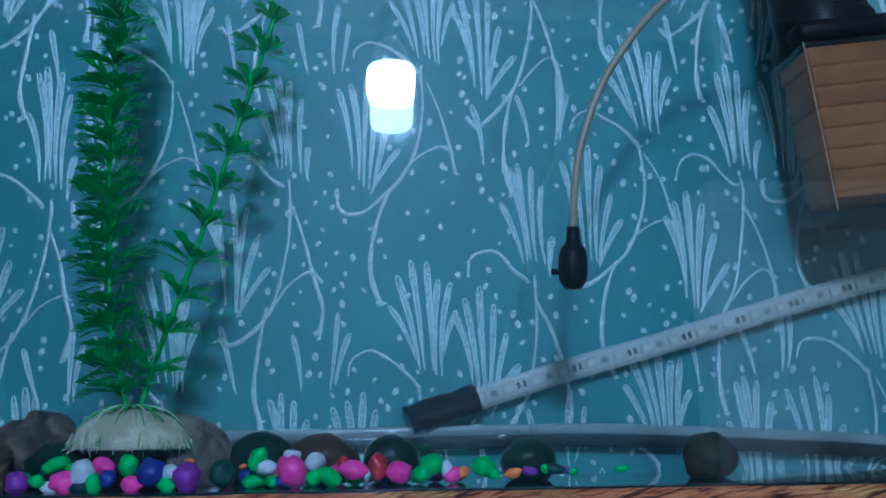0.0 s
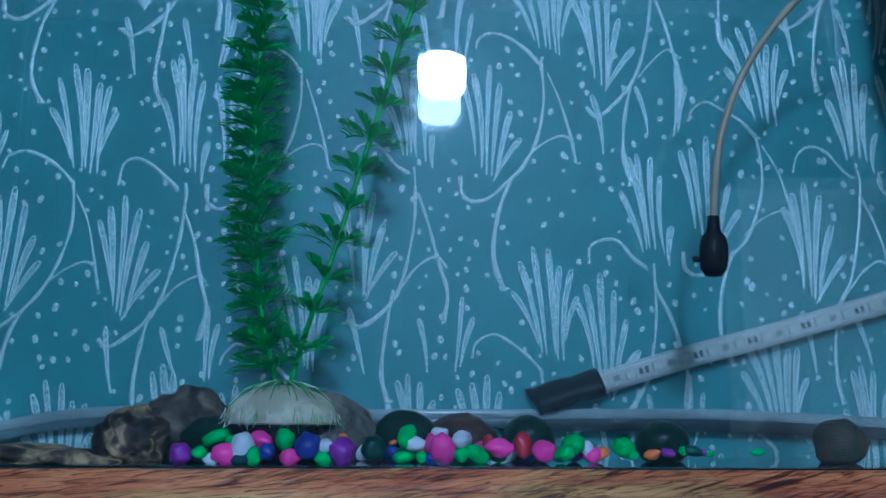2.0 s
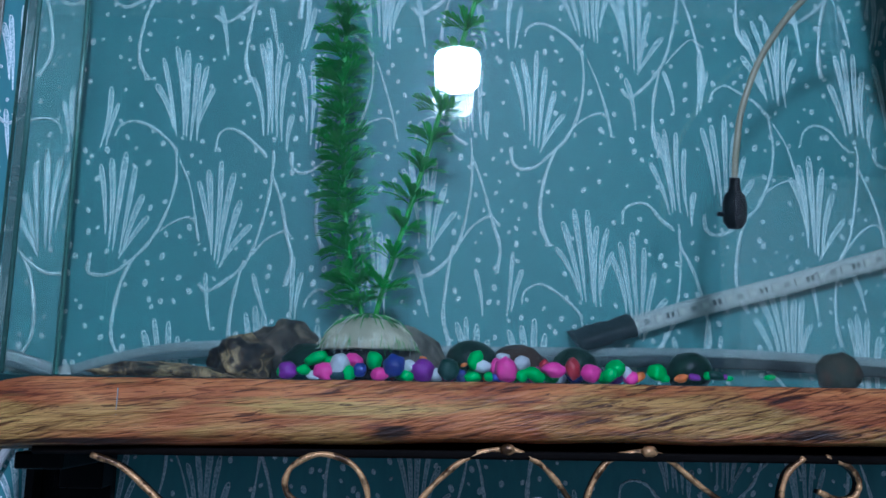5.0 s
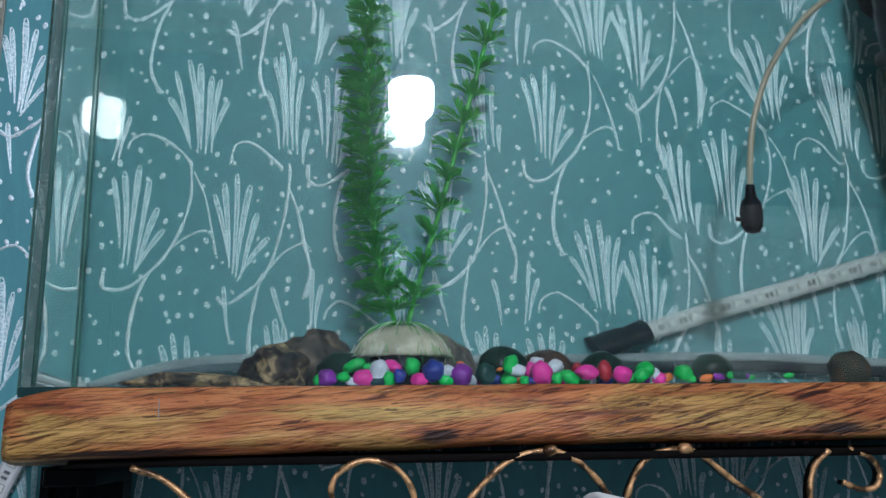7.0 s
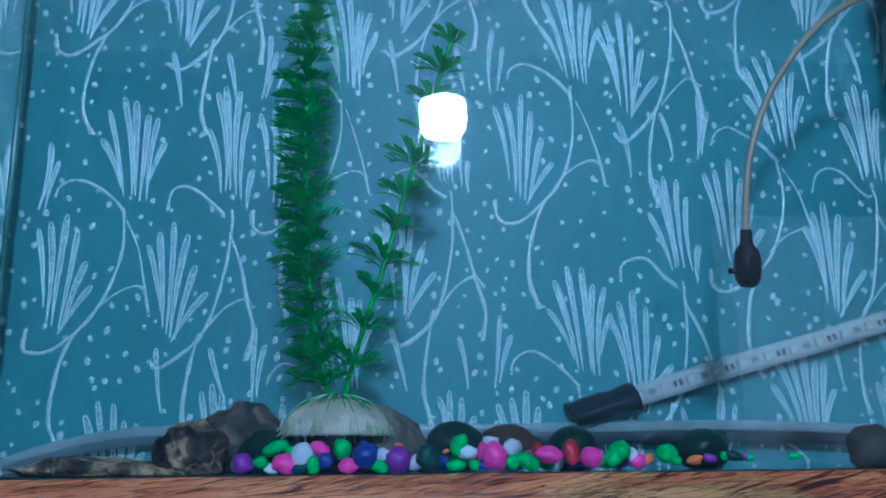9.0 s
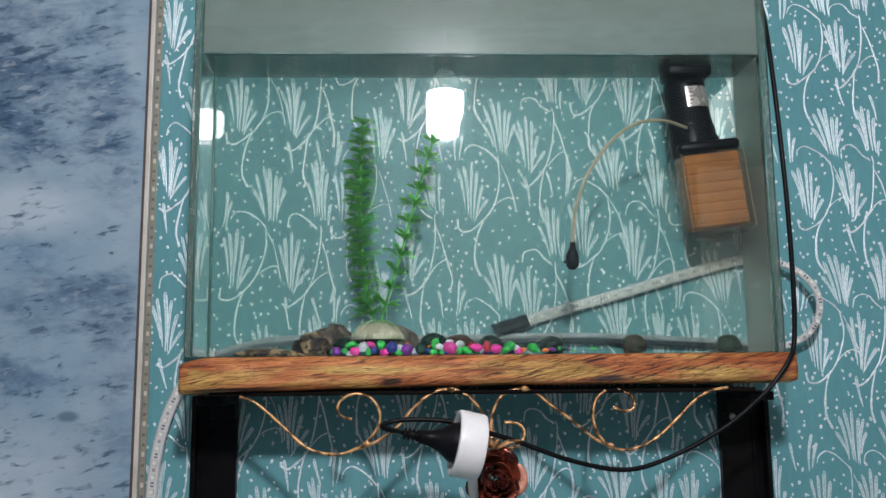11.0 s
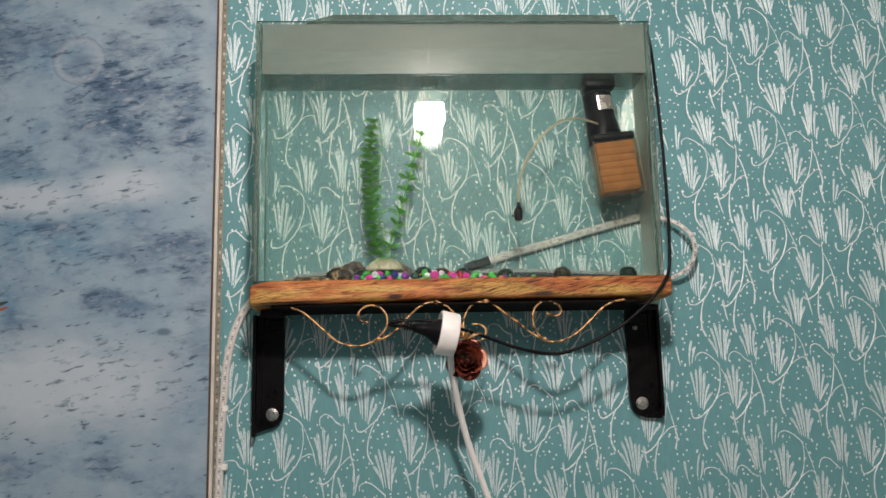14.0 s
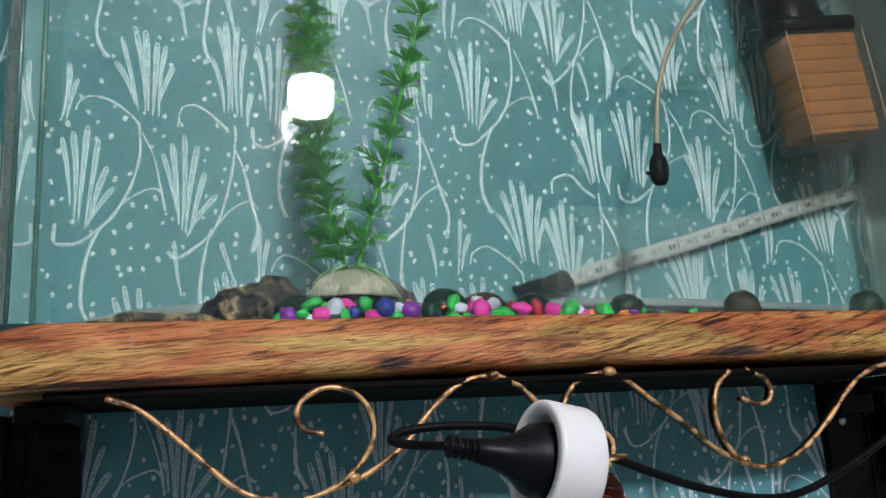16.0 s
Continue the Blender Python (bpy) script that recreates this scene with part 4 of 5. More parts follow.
# ---- socket, plug and their cables ----
axis = Vector((-0.975, -0.11, 0.19)).normalized()
SOCKET = Vector((-0.020, -0.0355, 1.4625))
socket = holder("extension_socket", tuple(SOCKET), "round white plastic extension socket hanging on its cable", "socket")
part("socket_body", lathe([(0.001, -0.0100), (0.0212, -0.0100), (0.0226, -0.0094), (0.0231, -0.0080), (0.0236, 0.0085), (0.0232, 0.0098), (0.0222, 0.0102), (0.0190, 0.0102), (0.0174, 0.006), (0.0168, -0.004), (0.001, -0.0045)], SOCKET, axis, 40), WHITE_PLASTIC, socket)
white_lead = thing("white_cable", tube(spline([(-0.0165, -0.026, 1.443), (-0.0145, -0.010, 1.424), (-0.006, 0.016, 1.384), (0.006, 0.034, 1.340), (0.024, 0.046, 1.290), (0.046, 0.056, 1.22), (0.07, 0.064, 1.12), (0.085, 0.07, 0.9), (0.085, 0.075, 0.4), (0.085, 0.08, 0.0)]), 0.0037, 12), WHITE_PLASTIC, "thick white power cable hanging from the socket", "cable")
plug = holder("black_plug", tuple(SOCKET + axis * 0.012), "black moulded power plug pushed into the socket", "plug")
part("plug_body", lathe([(0.0150, -0.003), (0.0152, 0.007), (0.0136, 0.013), (0.0085, 0.020), (0.0058, 0.028), (0.0048, 0.035), (0.0036, 0.036)], SOCKET, axis, 20), BLACK_PLASTIC, plug)
tip = SOCKET + axis * 0.034
part("strain_relief", tube([tip, tip + axis * 0.006, tip + axis * 0.013], 0.0035, 10, lambda u: 1 - 0.3 * u), BLACK_PLASTIC, plug)
for k in range(4):
    part("grip_ring", lathe([(0.0038, 0.0), (0.0044, 0.0006), (0.0044, 0.0012), (0.0038, 0.0018)], tip + axis * (0.002 + 0.003 * k), axis, 12), BLACK_PLASTIC, plug)
lead = spline([tip + axis * 0.012, (-0.072, -0.026, 1.4722), (-0.0790, -0.020, 1.4735), (-0.0815, -0.016, 1.4755), (-0.074, -0.013, 1.4785), (-0.055, -0.012, 1.4795), (-0.030, -0.011, 1.4775), (-0.008, -0.009, 1.4705), (0.018, -0.006, 1.4625), (0.060, -0.004, 1.4475), (0.102, -0.003, 1.4405), (0.140, -0.002, 1.4515), (0.178, -0.0025, 1.4715), (0.198, -0.004, 1.487), (0.214, -0.0055, 1.502), (0.228, -0.005, 1.520), (0.2355, -0.001, 1.536), (0.2385, 0.001, 1.580), (0.2385, 0.002, 1.640), (0.2372, 0.004, 1.700), (0.2350, 0.008, 1.770), (0.2335, 0.014, 1.812), (0.2300, 0.022, 1.834), (0.222, 0.030, 1.8375), (0.210, 0.036, 1.832), (0.190, 0.040, 1.805), (0.172, 0.044, 1.787), (0.170, 0.046, 1.776)], 7)
thing("black_cable", tube(lead, 0.0019, 8), BLACK_CABLE, "thin black power cable from the pump down to plug", "cable")

# ---- the tank ----
X0, X1, YA, YB, Z0, Z1, ZW = -0.233, 0.2305, 0.004, 0.087, 1.5235, 1.8335, 1.7700
TH = 0.0036
tank = holder("fish_tank", ((X0 + X1) / 2, (YA + YB) / 2, Z0), "narrow rectangular glass fish tank full of water", "fish tank")


def pane(name, lo, hi, label=""):
    ob = part(name, box(lo, hi), PANE, tank, label, smooth=False)
    ob.visible_shadow = False
    return ob


pane("front_pane", (X0, YA, Z0 + TH), (X1, YA + TH, Z1))
pane("back_pane", (X0, YB - TH, Z0 + TH), (X1, YB, Z1)).data.materials[0] = BACK_PANE
side_l = pane("side_pane", (X0, YA + TH, Z0 + TH), (X0 + TH, YB - TH, Z1))
side_r = pane("side_pane", (X1 - TH, YA + TH, Z0 + TH), (X1, YB - TH, Z1))
for side in (side_l, side_r):
    side.data.materials[0] = SIDE_GLASS
    side.visible_shadow = True
part("bottom_pane", box((X0, YA, Z0), (X1, YB, Z0 + TH)), DARK_GLASS, tank, "dark green bottom glass", smooth=False)
for x in (X0, X1):
    s = 1 if x < 0 else -1
    for y in (YA, YB):
        part("silicone_seam", tube([Vector((x + s * (TH + 0.0006), y + (TH + 0.0006 if y == YA else -TH - 0.0006), z)) for z in (Z0 + TH + 0.001, 1.65, Z1 - 0.001)], 0.0011, 6), SILICONE, tank, "greenish silicone seam")
    part("glass_edge", box((x - 0.0004 if x < 0 else x + 0.0001, YA + 0.0004, Z0 + 0.001), (x - 0.0001 if x < 0 else x + 0.0004, YA + TH - 0.0004, Z1)), SILICONE, tank, "dark green polished glass edge", smooth=False)
part("top_edge", box((X0, YA + 0.0003, Z1 + 0.0001), (X1, YA + TH - 0.0003, Z1 + 0.0005)), SILICONE, tank, "dark green upper glass edge", smooth=False)
mist = part("misted_band", box((X0 + 0.0065, YA + TH + 0.0008, ZW + 0.0012), (X1 - 0.005, YA + TH + 0.0016, Z1 - 0.002)), MISTED, tank, "grey misted band of glass above water", smooth=False)
mist.visible_shadow = False
G = 0.0004
FLOOR_LOW = Z0 + TH + G
# Milky film, added at the right end only to hide the lamp's mirrored patch.
film = part("algae_film", box((X1 - TH - 0.004, YA + TH + 0.002, FLOOR_LOW + 0.001), (X1 - TH - 0.0034, YB - TH - 0.002, ZW - 0.002)), ALGAE, tank, "milky algae film, added to hide the lamp's mirror patch", smooth=False)
film.visible_shadow = False
water = thing("water", box((X0 + TH + G, YA + TH + G, Z0 + TH + G), (X1 - TH - G, YB - TH - G, ZW)), WATER, "clear greenish water standing in the fish tank", "water", smooth=False)
water.visible_shadow = False
# Tinted sheet added below the surface to darken its mirrored band.
tint_sheet = part("surface_film", box((X0 + TH + 0.002, YA + TH + 0.002, ZW - 0.0016), (X1 - TH - 0.002, YB - TH - 0.002, ZW - 0.0010)), SURFACE_TINT, tank, "thin tinted film added to darken the mirrored water surface", smooth=False)
tint_sheet.visible_shadow = False
cover = holder("cover_glass", (0.02, 0.08, Z1), "loose misted cover glass leaning on the tank's back edge", "glass sheet")


def sheet():
    bm = bmesh.new()
    edge = [(-0.222, 0.0), (0.2225, 0.0), (0.2225, 0.011), (0.214, 0.0215), (-0.150, 0.0215), (-0.175, 0.018), (-0.200, 0.0115), (-0.222, 0.0105)]
    slope = Vector((0, 0.17, 0.985)).normalized()
    nrm = Vector((0, -slope.z, slope.y))
    a = [bm.verts.new(Vector((x, 0.0835, Z1 + 0.0005)) + slope * h * 2.25) for x, h in edge]
    b = [bm.verts.new(v.co - nrm * 0.003) for v in a]
    bm.faces.new(a)
    bm.faces.new(b[::-1])
    for k in range(len(edge)):
        bm.faces.new((a[k], b[k], b[(k + 1) % len(edge)], a[(k + 1) % len(edge)]))
    bmesh.ops.recalc_face_normals(bm, faces=bm.faces)
    return bm


plate = part("glass_sheet", sheet(), LID, cover, smooth=False)
plate.visible_shadow = False
for k in range(26):
    x = -0.14 + 0.34 * rng.random()
    part("droplet", blob((x, 0.0900, Z1 + 0.0485), (0.0012, 0.0008, 0.0009), 0.1, 1, 1, k), WHITE_PLASTIC, cover)

FLOOR_Z = Z0 + TH + G

# ---- inside the tank: stones ----
for kind, label, c, size, r, turn in (
    ("brown", "rough brown speckled rock on the tank floor", (-0.141, 0.040, 1.534), (0.0125, 0.015, 0.0125), 0.42, (0, 12, 10)),
    ("grey", "dark grey rounded rock on the tank floor", (-0.125, 0.056, 1.537), (0.0170, 0.014, 0.0155), 0.30, (0, 5, 0)),
    ("beige", "pale grey sloping rock beside the plant base", (-0.072, 0.052, 1.5355), (0.0235, 0.016, 0.0165), 0.20, (0, 18, 0)),
    ("green", "smooth black-green stone on the tank floor", (-0.0425, 0.045, 1.5355), (0.0115, 0.010, 0.0105), 0.10, (0, 0, 0)),
    ("umber", "flat umber stone on the tank floor", (-0.0205, 0.050, 1.5360), (0.0125, 0.011, 0.0085), 0.14, (0, 6, 0)),
    ("green", "smooth black-green stone on the tank floor", (0.0035, 0.050, 1.5350), (0.0098, 0.010, 0.0092), 0.10, (0, 0, 30)),
    ("green", "smooth black-green stone on the tank floor", (0.0535, 0.046, 1.5340), (0.0108, 0.010, 0.0085), 0.10, (0, 0, 60)),
    ("mottled", "round olive and brown mottled stone", (0.1200, 0.046, 1.5345), (0.0108, 0.010, 0.0092), 0.10, (0, 0, 90)),
    ("green", "smooth black-green stone on the tank floor", (0.1975, 0.046, 1.5345), (0.0105, 0.010, 0.0085), 0.10, (0, 0, 15)),
    ("brown", "flat mottled brown stone on the tank floor", (-0.170, 0.026, 1.5285), (0.0280, 0.014, 0.0050), 0.30, (0, 2, 0)),
    ("green", "smooth black-green stone on the tank floor", (-0.111, 0.040, 1.5345), (0.0120, 0.010, 0.0090), 0.15, (0, 0, 0)),
    ("green", "smooth black-green stone on the tank floor", (-0.093, 0.046, 1.5330), (0.0130, 0.010, 0.0075), 0.15, (0, 0, 40)),
):
    thing("rock", blob(c, size, r, 1.5, 4 if r > 0.25 else 3, c[0] * 90, FLOOR_Z, turn), ROCKS[kind], label, "rock", "rocks in the tank")

# ---- pebbles ----
FRONT_LEFT = [("v", -0.1183, 1.5289, 0.0034, 0.0034), ("g", -0.1119, 1.5313, 0.0027, 0.0019), ("w", -0.1083, 1.5281, 0.0027, 0.0017), ("p", -0.1035, 1.5295, 0.0044, 0.0034), ("w", -0.0975, 1.5334, 0.0034, 0.0042), ("p", -0.0912, 1.5354, 0.0038, 0.0027), ("g", -0.0938, 1.5289, 0.0025, 0.0030), ("g", -0.0834, 1.5355, 0.0030, 0.0034), ("b", -0.0891, 1.5316, 0.0025, 0.0028), ("p", -0.0812, 1.5294, 0.0034, 0.0025), ("b", -0.0752, 1.5333, 0.0044, 0.0044), ("g", -0.0705, 1.5292, 0.0028, 0.0021), ("w", -0.0693, 1.5334, 0.0027, 0.0025), ("v", -0.0638, 1.5312, 0.0042, 0.0044), ("g", -0.1068, 1.5362, 0.0044, 0.0024), ("g", -0.1009, 1.5353, 0.0028, 0.0017), ("t", -0.0987, 1.5288, 0.0040, 0.0024), ("o", -0.0635, 1.5370, 0.0015, 0.0008), ("o", -0.0466, 1.5347, 0.0013, 0.0008), ("d", -0.0531, 1.5327, 0.0040, 0.0040)]
FRONT_MID = [("g", -0.0419, 1.5367, 0.0027, 0.0038), ("w", -0.0394, 1.5344, 0.0040, 0.0024), ("g", -0.0432, 1.5299, 0.0030, 0.0019), ("g", -0.0364, 1.5300, 0.0020, 0.0018), ("b", -0.0334, 1.5297, 0.0024, 0.0016), ("p", -0.0295, 1.5330, 0.0040, 0.0050), ("p", -0.0334, 1.5339, 0.0023, 0.0038), ("w", -0.0305, 1.5382, 0.0028, 0.0015), ("w", -0.0230, 1.5354, 0.0032, 0.0030), ("g", -0.0177, 1.5311, 0.0040, 0.0026), ("g", -0.0230, 1.5306, 0.0024, 0.0022), ("p", -0.0098, 1.5333, 0.0048, 0.0028), ("r", -0.0019, 1.5340, 0.0028, 0.0040), ("r", -0.0137, 1.5352, 0.0019, 0.0023), ("p", 0.0055, 1.5322, 0.0036, 0.0034), ("g", 0.0134, 1.5317, 0.0028, 0.0028), ("g", 0.0160, 1.5342, 0.0036, 0.0036), ("w", 0.0205, 1.5324, 0.0020, 0.0030), ("o", 0.0253, 1.5313, 0.0024, 0.0018)]
FRONT_RIGHT = [("g", 0.0329, 1.5333, 0.0036, 0.0032), ("g", 0.0358, 1.5310, 0.0022, 0.0016), ("o", 0.0428, 1.5311, 0.0028, 0.0016), ("v", 0.0484, 1.5316, 0.0024, 0.0014), ("g", 0.0538, 1.5323, 0.0014, 0.0014), ("d", 0.0572, 1.5323, 0.0032, 0.0018), ("g", 0.0799, 1.5320, 0.0022, 0.0012), ("g", 0.0628, 1.5314, 0.0018, 0.0010), ("v", 0.0612, 1.5318, 0.0012, 0.0010)]
for n, (c, x, z, a, b) in enumerate(FRONT_LEFT + FRONT_MID + FRONT_RIGHT):
    name, mat = PEBBLE[c]
    y = (0.0175 if x < -0.055 else 0.023 if x < 0.018 else 0.031) + (0.004 if z > 1.5335 else 0.0) + 0.0015 * noise.noise((n * 1.7, 0, 0))
    grow = (0.30 + (y - 0.004) / 1.333) / 0.309
    x, z, a, b = -0.051 + (x + 0.051) * grow, 1.538 + (z - 1.538) * grow, a * grow, b * grow
    z = max(z, FLOOR_Z + b * 0.95)
    thing("pebble", blob((x, y, z), (a * 1.1, min(a, b) * 1.1, b * 1.08), 0.22, 1.2, 3, n, None, (0, rng.uniform(-25, 25), 0)), mat, "small smooth dyed " + name + " pebble in the tank", "pebble", "dyed pebbles")
ORDER = "gtbpwdgvrgtwpbgodgtpgwbtgvpg"
for n, c in enumerate(ORDER):
    name, mat = PEBBLE[c]
    x = -0.120 + 0.155 * n / len(ORDER) + rng.uniform(-0.002, 0.002)
    r = rng.uniform(0.0026, 0.0038)
    thing("pebble", blob((x, rng.uniform(0.030, 0.042), FLOOR_Z + r), (r * 1.15, r, r), 0.13, 1.3, 2, n + 90), mat, "small smooth dyed " + name + " pebble in the tank", "pebble", "dyed pebbles")

# ---- artificial plant ----
plant = holder("artificial_plant", (-0.087, 0.040, FLOOR_Z), "two-stemmed green plastic water plant in a fibre base", "plant")


def dome():
    bm = bmesh.new()
    sides, rings = 56, []
    for r, hgt in ((0.0195, 0.0), (0.0205, 0.0008), (0.0195, 0.004), (0.0172, 0.0078), (0.0135, 0.0108), (0.0085, 0.0128), (0.003, 0.0138), (0.0004, 0.014)):
        rings.append([bm.verts.new((-0.087 + r * (1 + 0.025 * (k % 2)) * math.cos(2 * math.pi * k / sides), 0.038 + 0.72 * r * (1 + 0.025 * (k % 2)) * math.sin(2 * math.pi * k / sides), 1.5405 + hgt)) for k in range(sides)])
    for a, b in zip(rings, rings[1:]):
        for k in range(sides):
            bm.faces.new((a[k], a[(k + 1) % sides], b[(k + 1) % sides], b[k]))
    bm.faces.new(rings[0][::-1])
    bm.faces.new(rings[-1])
    return bm


part("base", dome(), SHELL, plant, "pale ribbed fibre dome")
part("foot", lathe([(0.012, FLOOR_Z + 0.0002), (0.013, 1.5345), (0.014, 1.5404)], (-0.087, 0.038, 0)), BLACK_PLASTIC, plant, "dark foot under the dome")
for k in range(85):
    a, l = rng.uniform(0, 2 * math.pi), rng.uniform(0.005, 0.0195)
    pts = [Vector((-0.087 + math.cos(a) * l * u * 1.05, 0.038 + math.sin(a) * l * u * 0.72, 1.5552 - 0.0100 * (u * l / 0.0195) ** 3.2 + 0.001 * (1 - u))) for u in (0.1, 0.4, 0.7, 1.0)]
    part("fibre", tube(pts, 0.0002, 4), FIBRE if k % 3 else PALE_FIBRE, plant, "fine green fibre" if k % 3 else "pale fibre")
for k in range(110):
    a, l, up = rng.uniform(0, 2 * math.pi), rng.uniform(0.0005, 0.0042) * rng.random() ** 0.5, rng.uniform(0.0, 0.004)
    out = Vector((math.cos(a) * 1.03, math.sin(a) * 0.74, 0))
    base = Vector((-0.087, 0.038, 1.5408 + up)) + out * (0.0207 - up * 0.25)
    part("fringe", tube([base + Vector((0, 0, 0.0016)) - out * 0.0003, base + out * 0.0003, base + out * rng.uniform(0.0003, 0.0024) + Vector((rng.uniform(-0.0016, 0.0016), 0, -l - up * 0.6))], 0.00016, 4), PALE_FIBRE if k % 4 else FIBRE, plant, "pale frayed fringe" if k % 4 else "fine green fibre")


def whorl_mesh(seed, count, radius, lift):
    """A ring of forked, feathery leaves round the stem."""
    r2 = random.Random(seed)
    bm = bmesh.new()

    def blade(start, way, length, width, droop):
        side = way.cross(Vector((0, 0, 1))).normalized()
        prev = None
        for k in range(5):
            u = k / 4
            p = start + way * length * u + Vector((0, 0, -droop * u * u))
            w = width * (0.5 + 1.1 * u - 1.35 * u * u + 0.05)
            cur = (bm.verts.new(p - side * w + Vector((0, 0, 0.0003))), bm.verts.new(p + side * w))
            if prev:
                bm.faces.new((prev[0], prev[1], cur[1], cur[0]))
            prev = cur

    for k in range(count):
        a = 2 * math.pi * (k + r2.uniform(-0.3, 0.3)) / count
        rise = r2.uniform(0.35, 1.15) * lift
        way = Vector((math.cos(a), math.sin(a), rise)).normalized()
        ln = radius * r2.uniform(0.9, 1.35)
        blade(Vector((0, 0, r2.uniform(-0.002, 0.002))), way, ln, 0.0008, ln * 0.42)
        for f in (0.22, 0.38, 0.54, 0.70, 0.84):
            for sgn in (-1, 1):
                turn = Matrix.Rotation(sgn * radians(r2.uniform(22, 42)), 3, "Z")
                st = way * ln * f + Vector((0, 0, -ln * 0.42 * f * f))
                blade(st, (turn @ way).normalized(), ln * (0.58 - 0.30 * f), 0.00068, ln * 0.1)
    me = mesh_of("leaf_whorl", bm, LEAF)
    return me


DENSE = [whorl_mesh(s, 13, 0.0135, 1.0) for s in (1, 2, 3, 4)]
LOOSE = [whorl_mesh(s, 9, 0.0132, 1.5) for s in (5, 6, 7)]


def stalk(points, meshes, gap, thin_from):
    path = spline(points, 30)
    part("stem", tube(path[::4] + [path[-1]], 0.0011, 6), LEAF, plant)
    run, last = 0.0, path[0]
    n = 0
    for p, q in zip(path, path[1:]):
        run += (q - p).length
        if run >= gap:
            run = 0.0
            ob = new("leaf_whorl", meshes[n % len(meshes)])
            ob.parent = plant
            up = (q - p).normalized()
            k = 1.0 if q.z < thin_from else max(0.45, 1 - (q.z - thin_from) * 9)
            k *= rng.uniform(0.9, 1.1)
            ob.matrix_basis = Matrix.Translation(Vector(plant.location) * -1 + q) @ Vector((0, 0, 1)).rotation_difference(up).to_matrix().to_4x4() @ Matrix.Rotation(rng.uniform(0, 6.28), 4, "Z") @ Matrix.Diagonal((k, k * 0.9, k, 1))
            n += 1


stalk([(-0.089, 0.040, 1.552), (-0.097, 0.042, 1.585), (-0.101, 0.045, 1.630), (-0.102, 0.047, 1.675), (-0.099, 0.048, 1.719)], DENSE, 0.0074, 1.700)
stalk([(-0.085, 0.038, 1.552), (-0.080, 0.040, 1.572), (-0.070, 0.043, 1.605), (-0.058, 0.046, 1.648), (-0.049, 0.047, 1.680), (-0.041, 0.048, 1.708)], LOOSE, 0.0135, 1.690)

# ---- air stone and its tube ----
stone = holder("air_stone", (0.0675, 0.013, 1.603), "black capsule air stone hanging on its air tube", "air stone")
part("capsule", lathe([(0.0006, -0.0102), (0.003, -0.0098), (0.0048, -0.0072), (0.0053, -0.003), (0.0052, 0.001), (0.0044, 0.0045), (0.0028, 0.0062), (0.0024, 0.0085), (0.0023, 0.012), (0.0008, 0.0122)], (0.0675, 0.013, 1.6035), (0.04, 0, 1), 20), BLACK_PLASTIC, stone)
part("nozzle", tube([Vector((0.063, 0.0125, 1.5995)), Vector((0.0605, 0.0120, 1.5996)), Vector((0.0598, 0.0118, 1.5996))], 0.0011, 8), BLACK_PLASTIC, stone)
thing("air_tube", tube(spline([(0.0677, 0.0125, 1.6145), (0.0690, 0.0115, 1.630), (0.0725, 0.0110, 1.648), (0.0825, 0.0110, 1.672), (0.1010, 0.0115, 1.697), (0.1220, 0.0130, 1.7125), (0.1450, 0.018, 1.7165), (0.1680, 0.029, 1.7125)], 8), 0.00145, 10), TUBE, "thin yellowed air tube curving from the pump", "tube")

# ---- internal filter ----
pump = holder("internal_filter", (0.178, 0.047, 1.70), "black internal filter with brown sponge in clear cartridge", "filter")
TILT_F = Matrix.Translation((0.190, 0.0, 1.662)) @ Matrix.Rotation(radians(-6.5), 4, "Y") @ Matrix.Translation((-0.190, 0.0, -1.662))


def tilted(bm):
    bmesh.ops.transform(bm, matrix=TILT_F, verts=bm.verts)
    return bm


part("pump_head", tilted(lathe([(0.014, 1.7090), (0.0182, 1.7100), (0.0188, 1.7130), (0.0188, 1.7210), (0.0178, 1.7225), (0.0178, 1.7520), (0.0172, 1.7560), (0.0140, 1.7580)], (0.1815, 0.047, 0), (0, 0, 1), 32)), BLACK_PLASTIC, pump)
part("pump_collar", tilted(lathe([(0.0160, 1.7015), (0.0185, 1.7030), (0.0192, 1.7060), (0.0180, 1.7085)], (0.1845, 0.047, 0), (0, 0, 1), 32)), BLACK_PLASTIC, pump)
part("slide_bracket", tilted(box((0.1735, 0.0655, 1.706), (0.1905, 0.0705, 1.7590), 0.001)), BLACK_PLASTIC, pump)
part("pump_nose", tilted(lathe([(0.019, -0.004), (0.0195, 0.0), (0.0195, 0.02), (0.017, 0.024)], (0.182, 0.047, 1.6960), (0, 0, 1), 24)), BLACK_PLASTIC, pump)
part("hanger_plate", box((0.1555, 0.030, 1.7590), (0.1920, 0.070, 1.7680), 0.002), BLACK_PLASTIC, pump)
part("hanger_hook", tube(spline([(0.168, 0.040, 1.766), (0.166, 0.036, 1.782), (0.163, 0.032, 1.792)]), 0.0012), BLACK_PLASTIC, pump)
part("outlet", tube([Vector((0.170, 0.0315, 1.7117)), Vector((0.176, 0.030, 1.7117)), Vector((0.180, 0.034, 1.7117))], 0.0022), BLACK_PLASTIC, pump)
part("suction_cup", lathe([(0.003, 0.0), (0.010, 0.004), (0.0125, 0.009), (0.0122, 0.0095)], (0.174, 0.071, 1.735), (0, 1, 0), 20), BLACK_PLASTIC, pump)
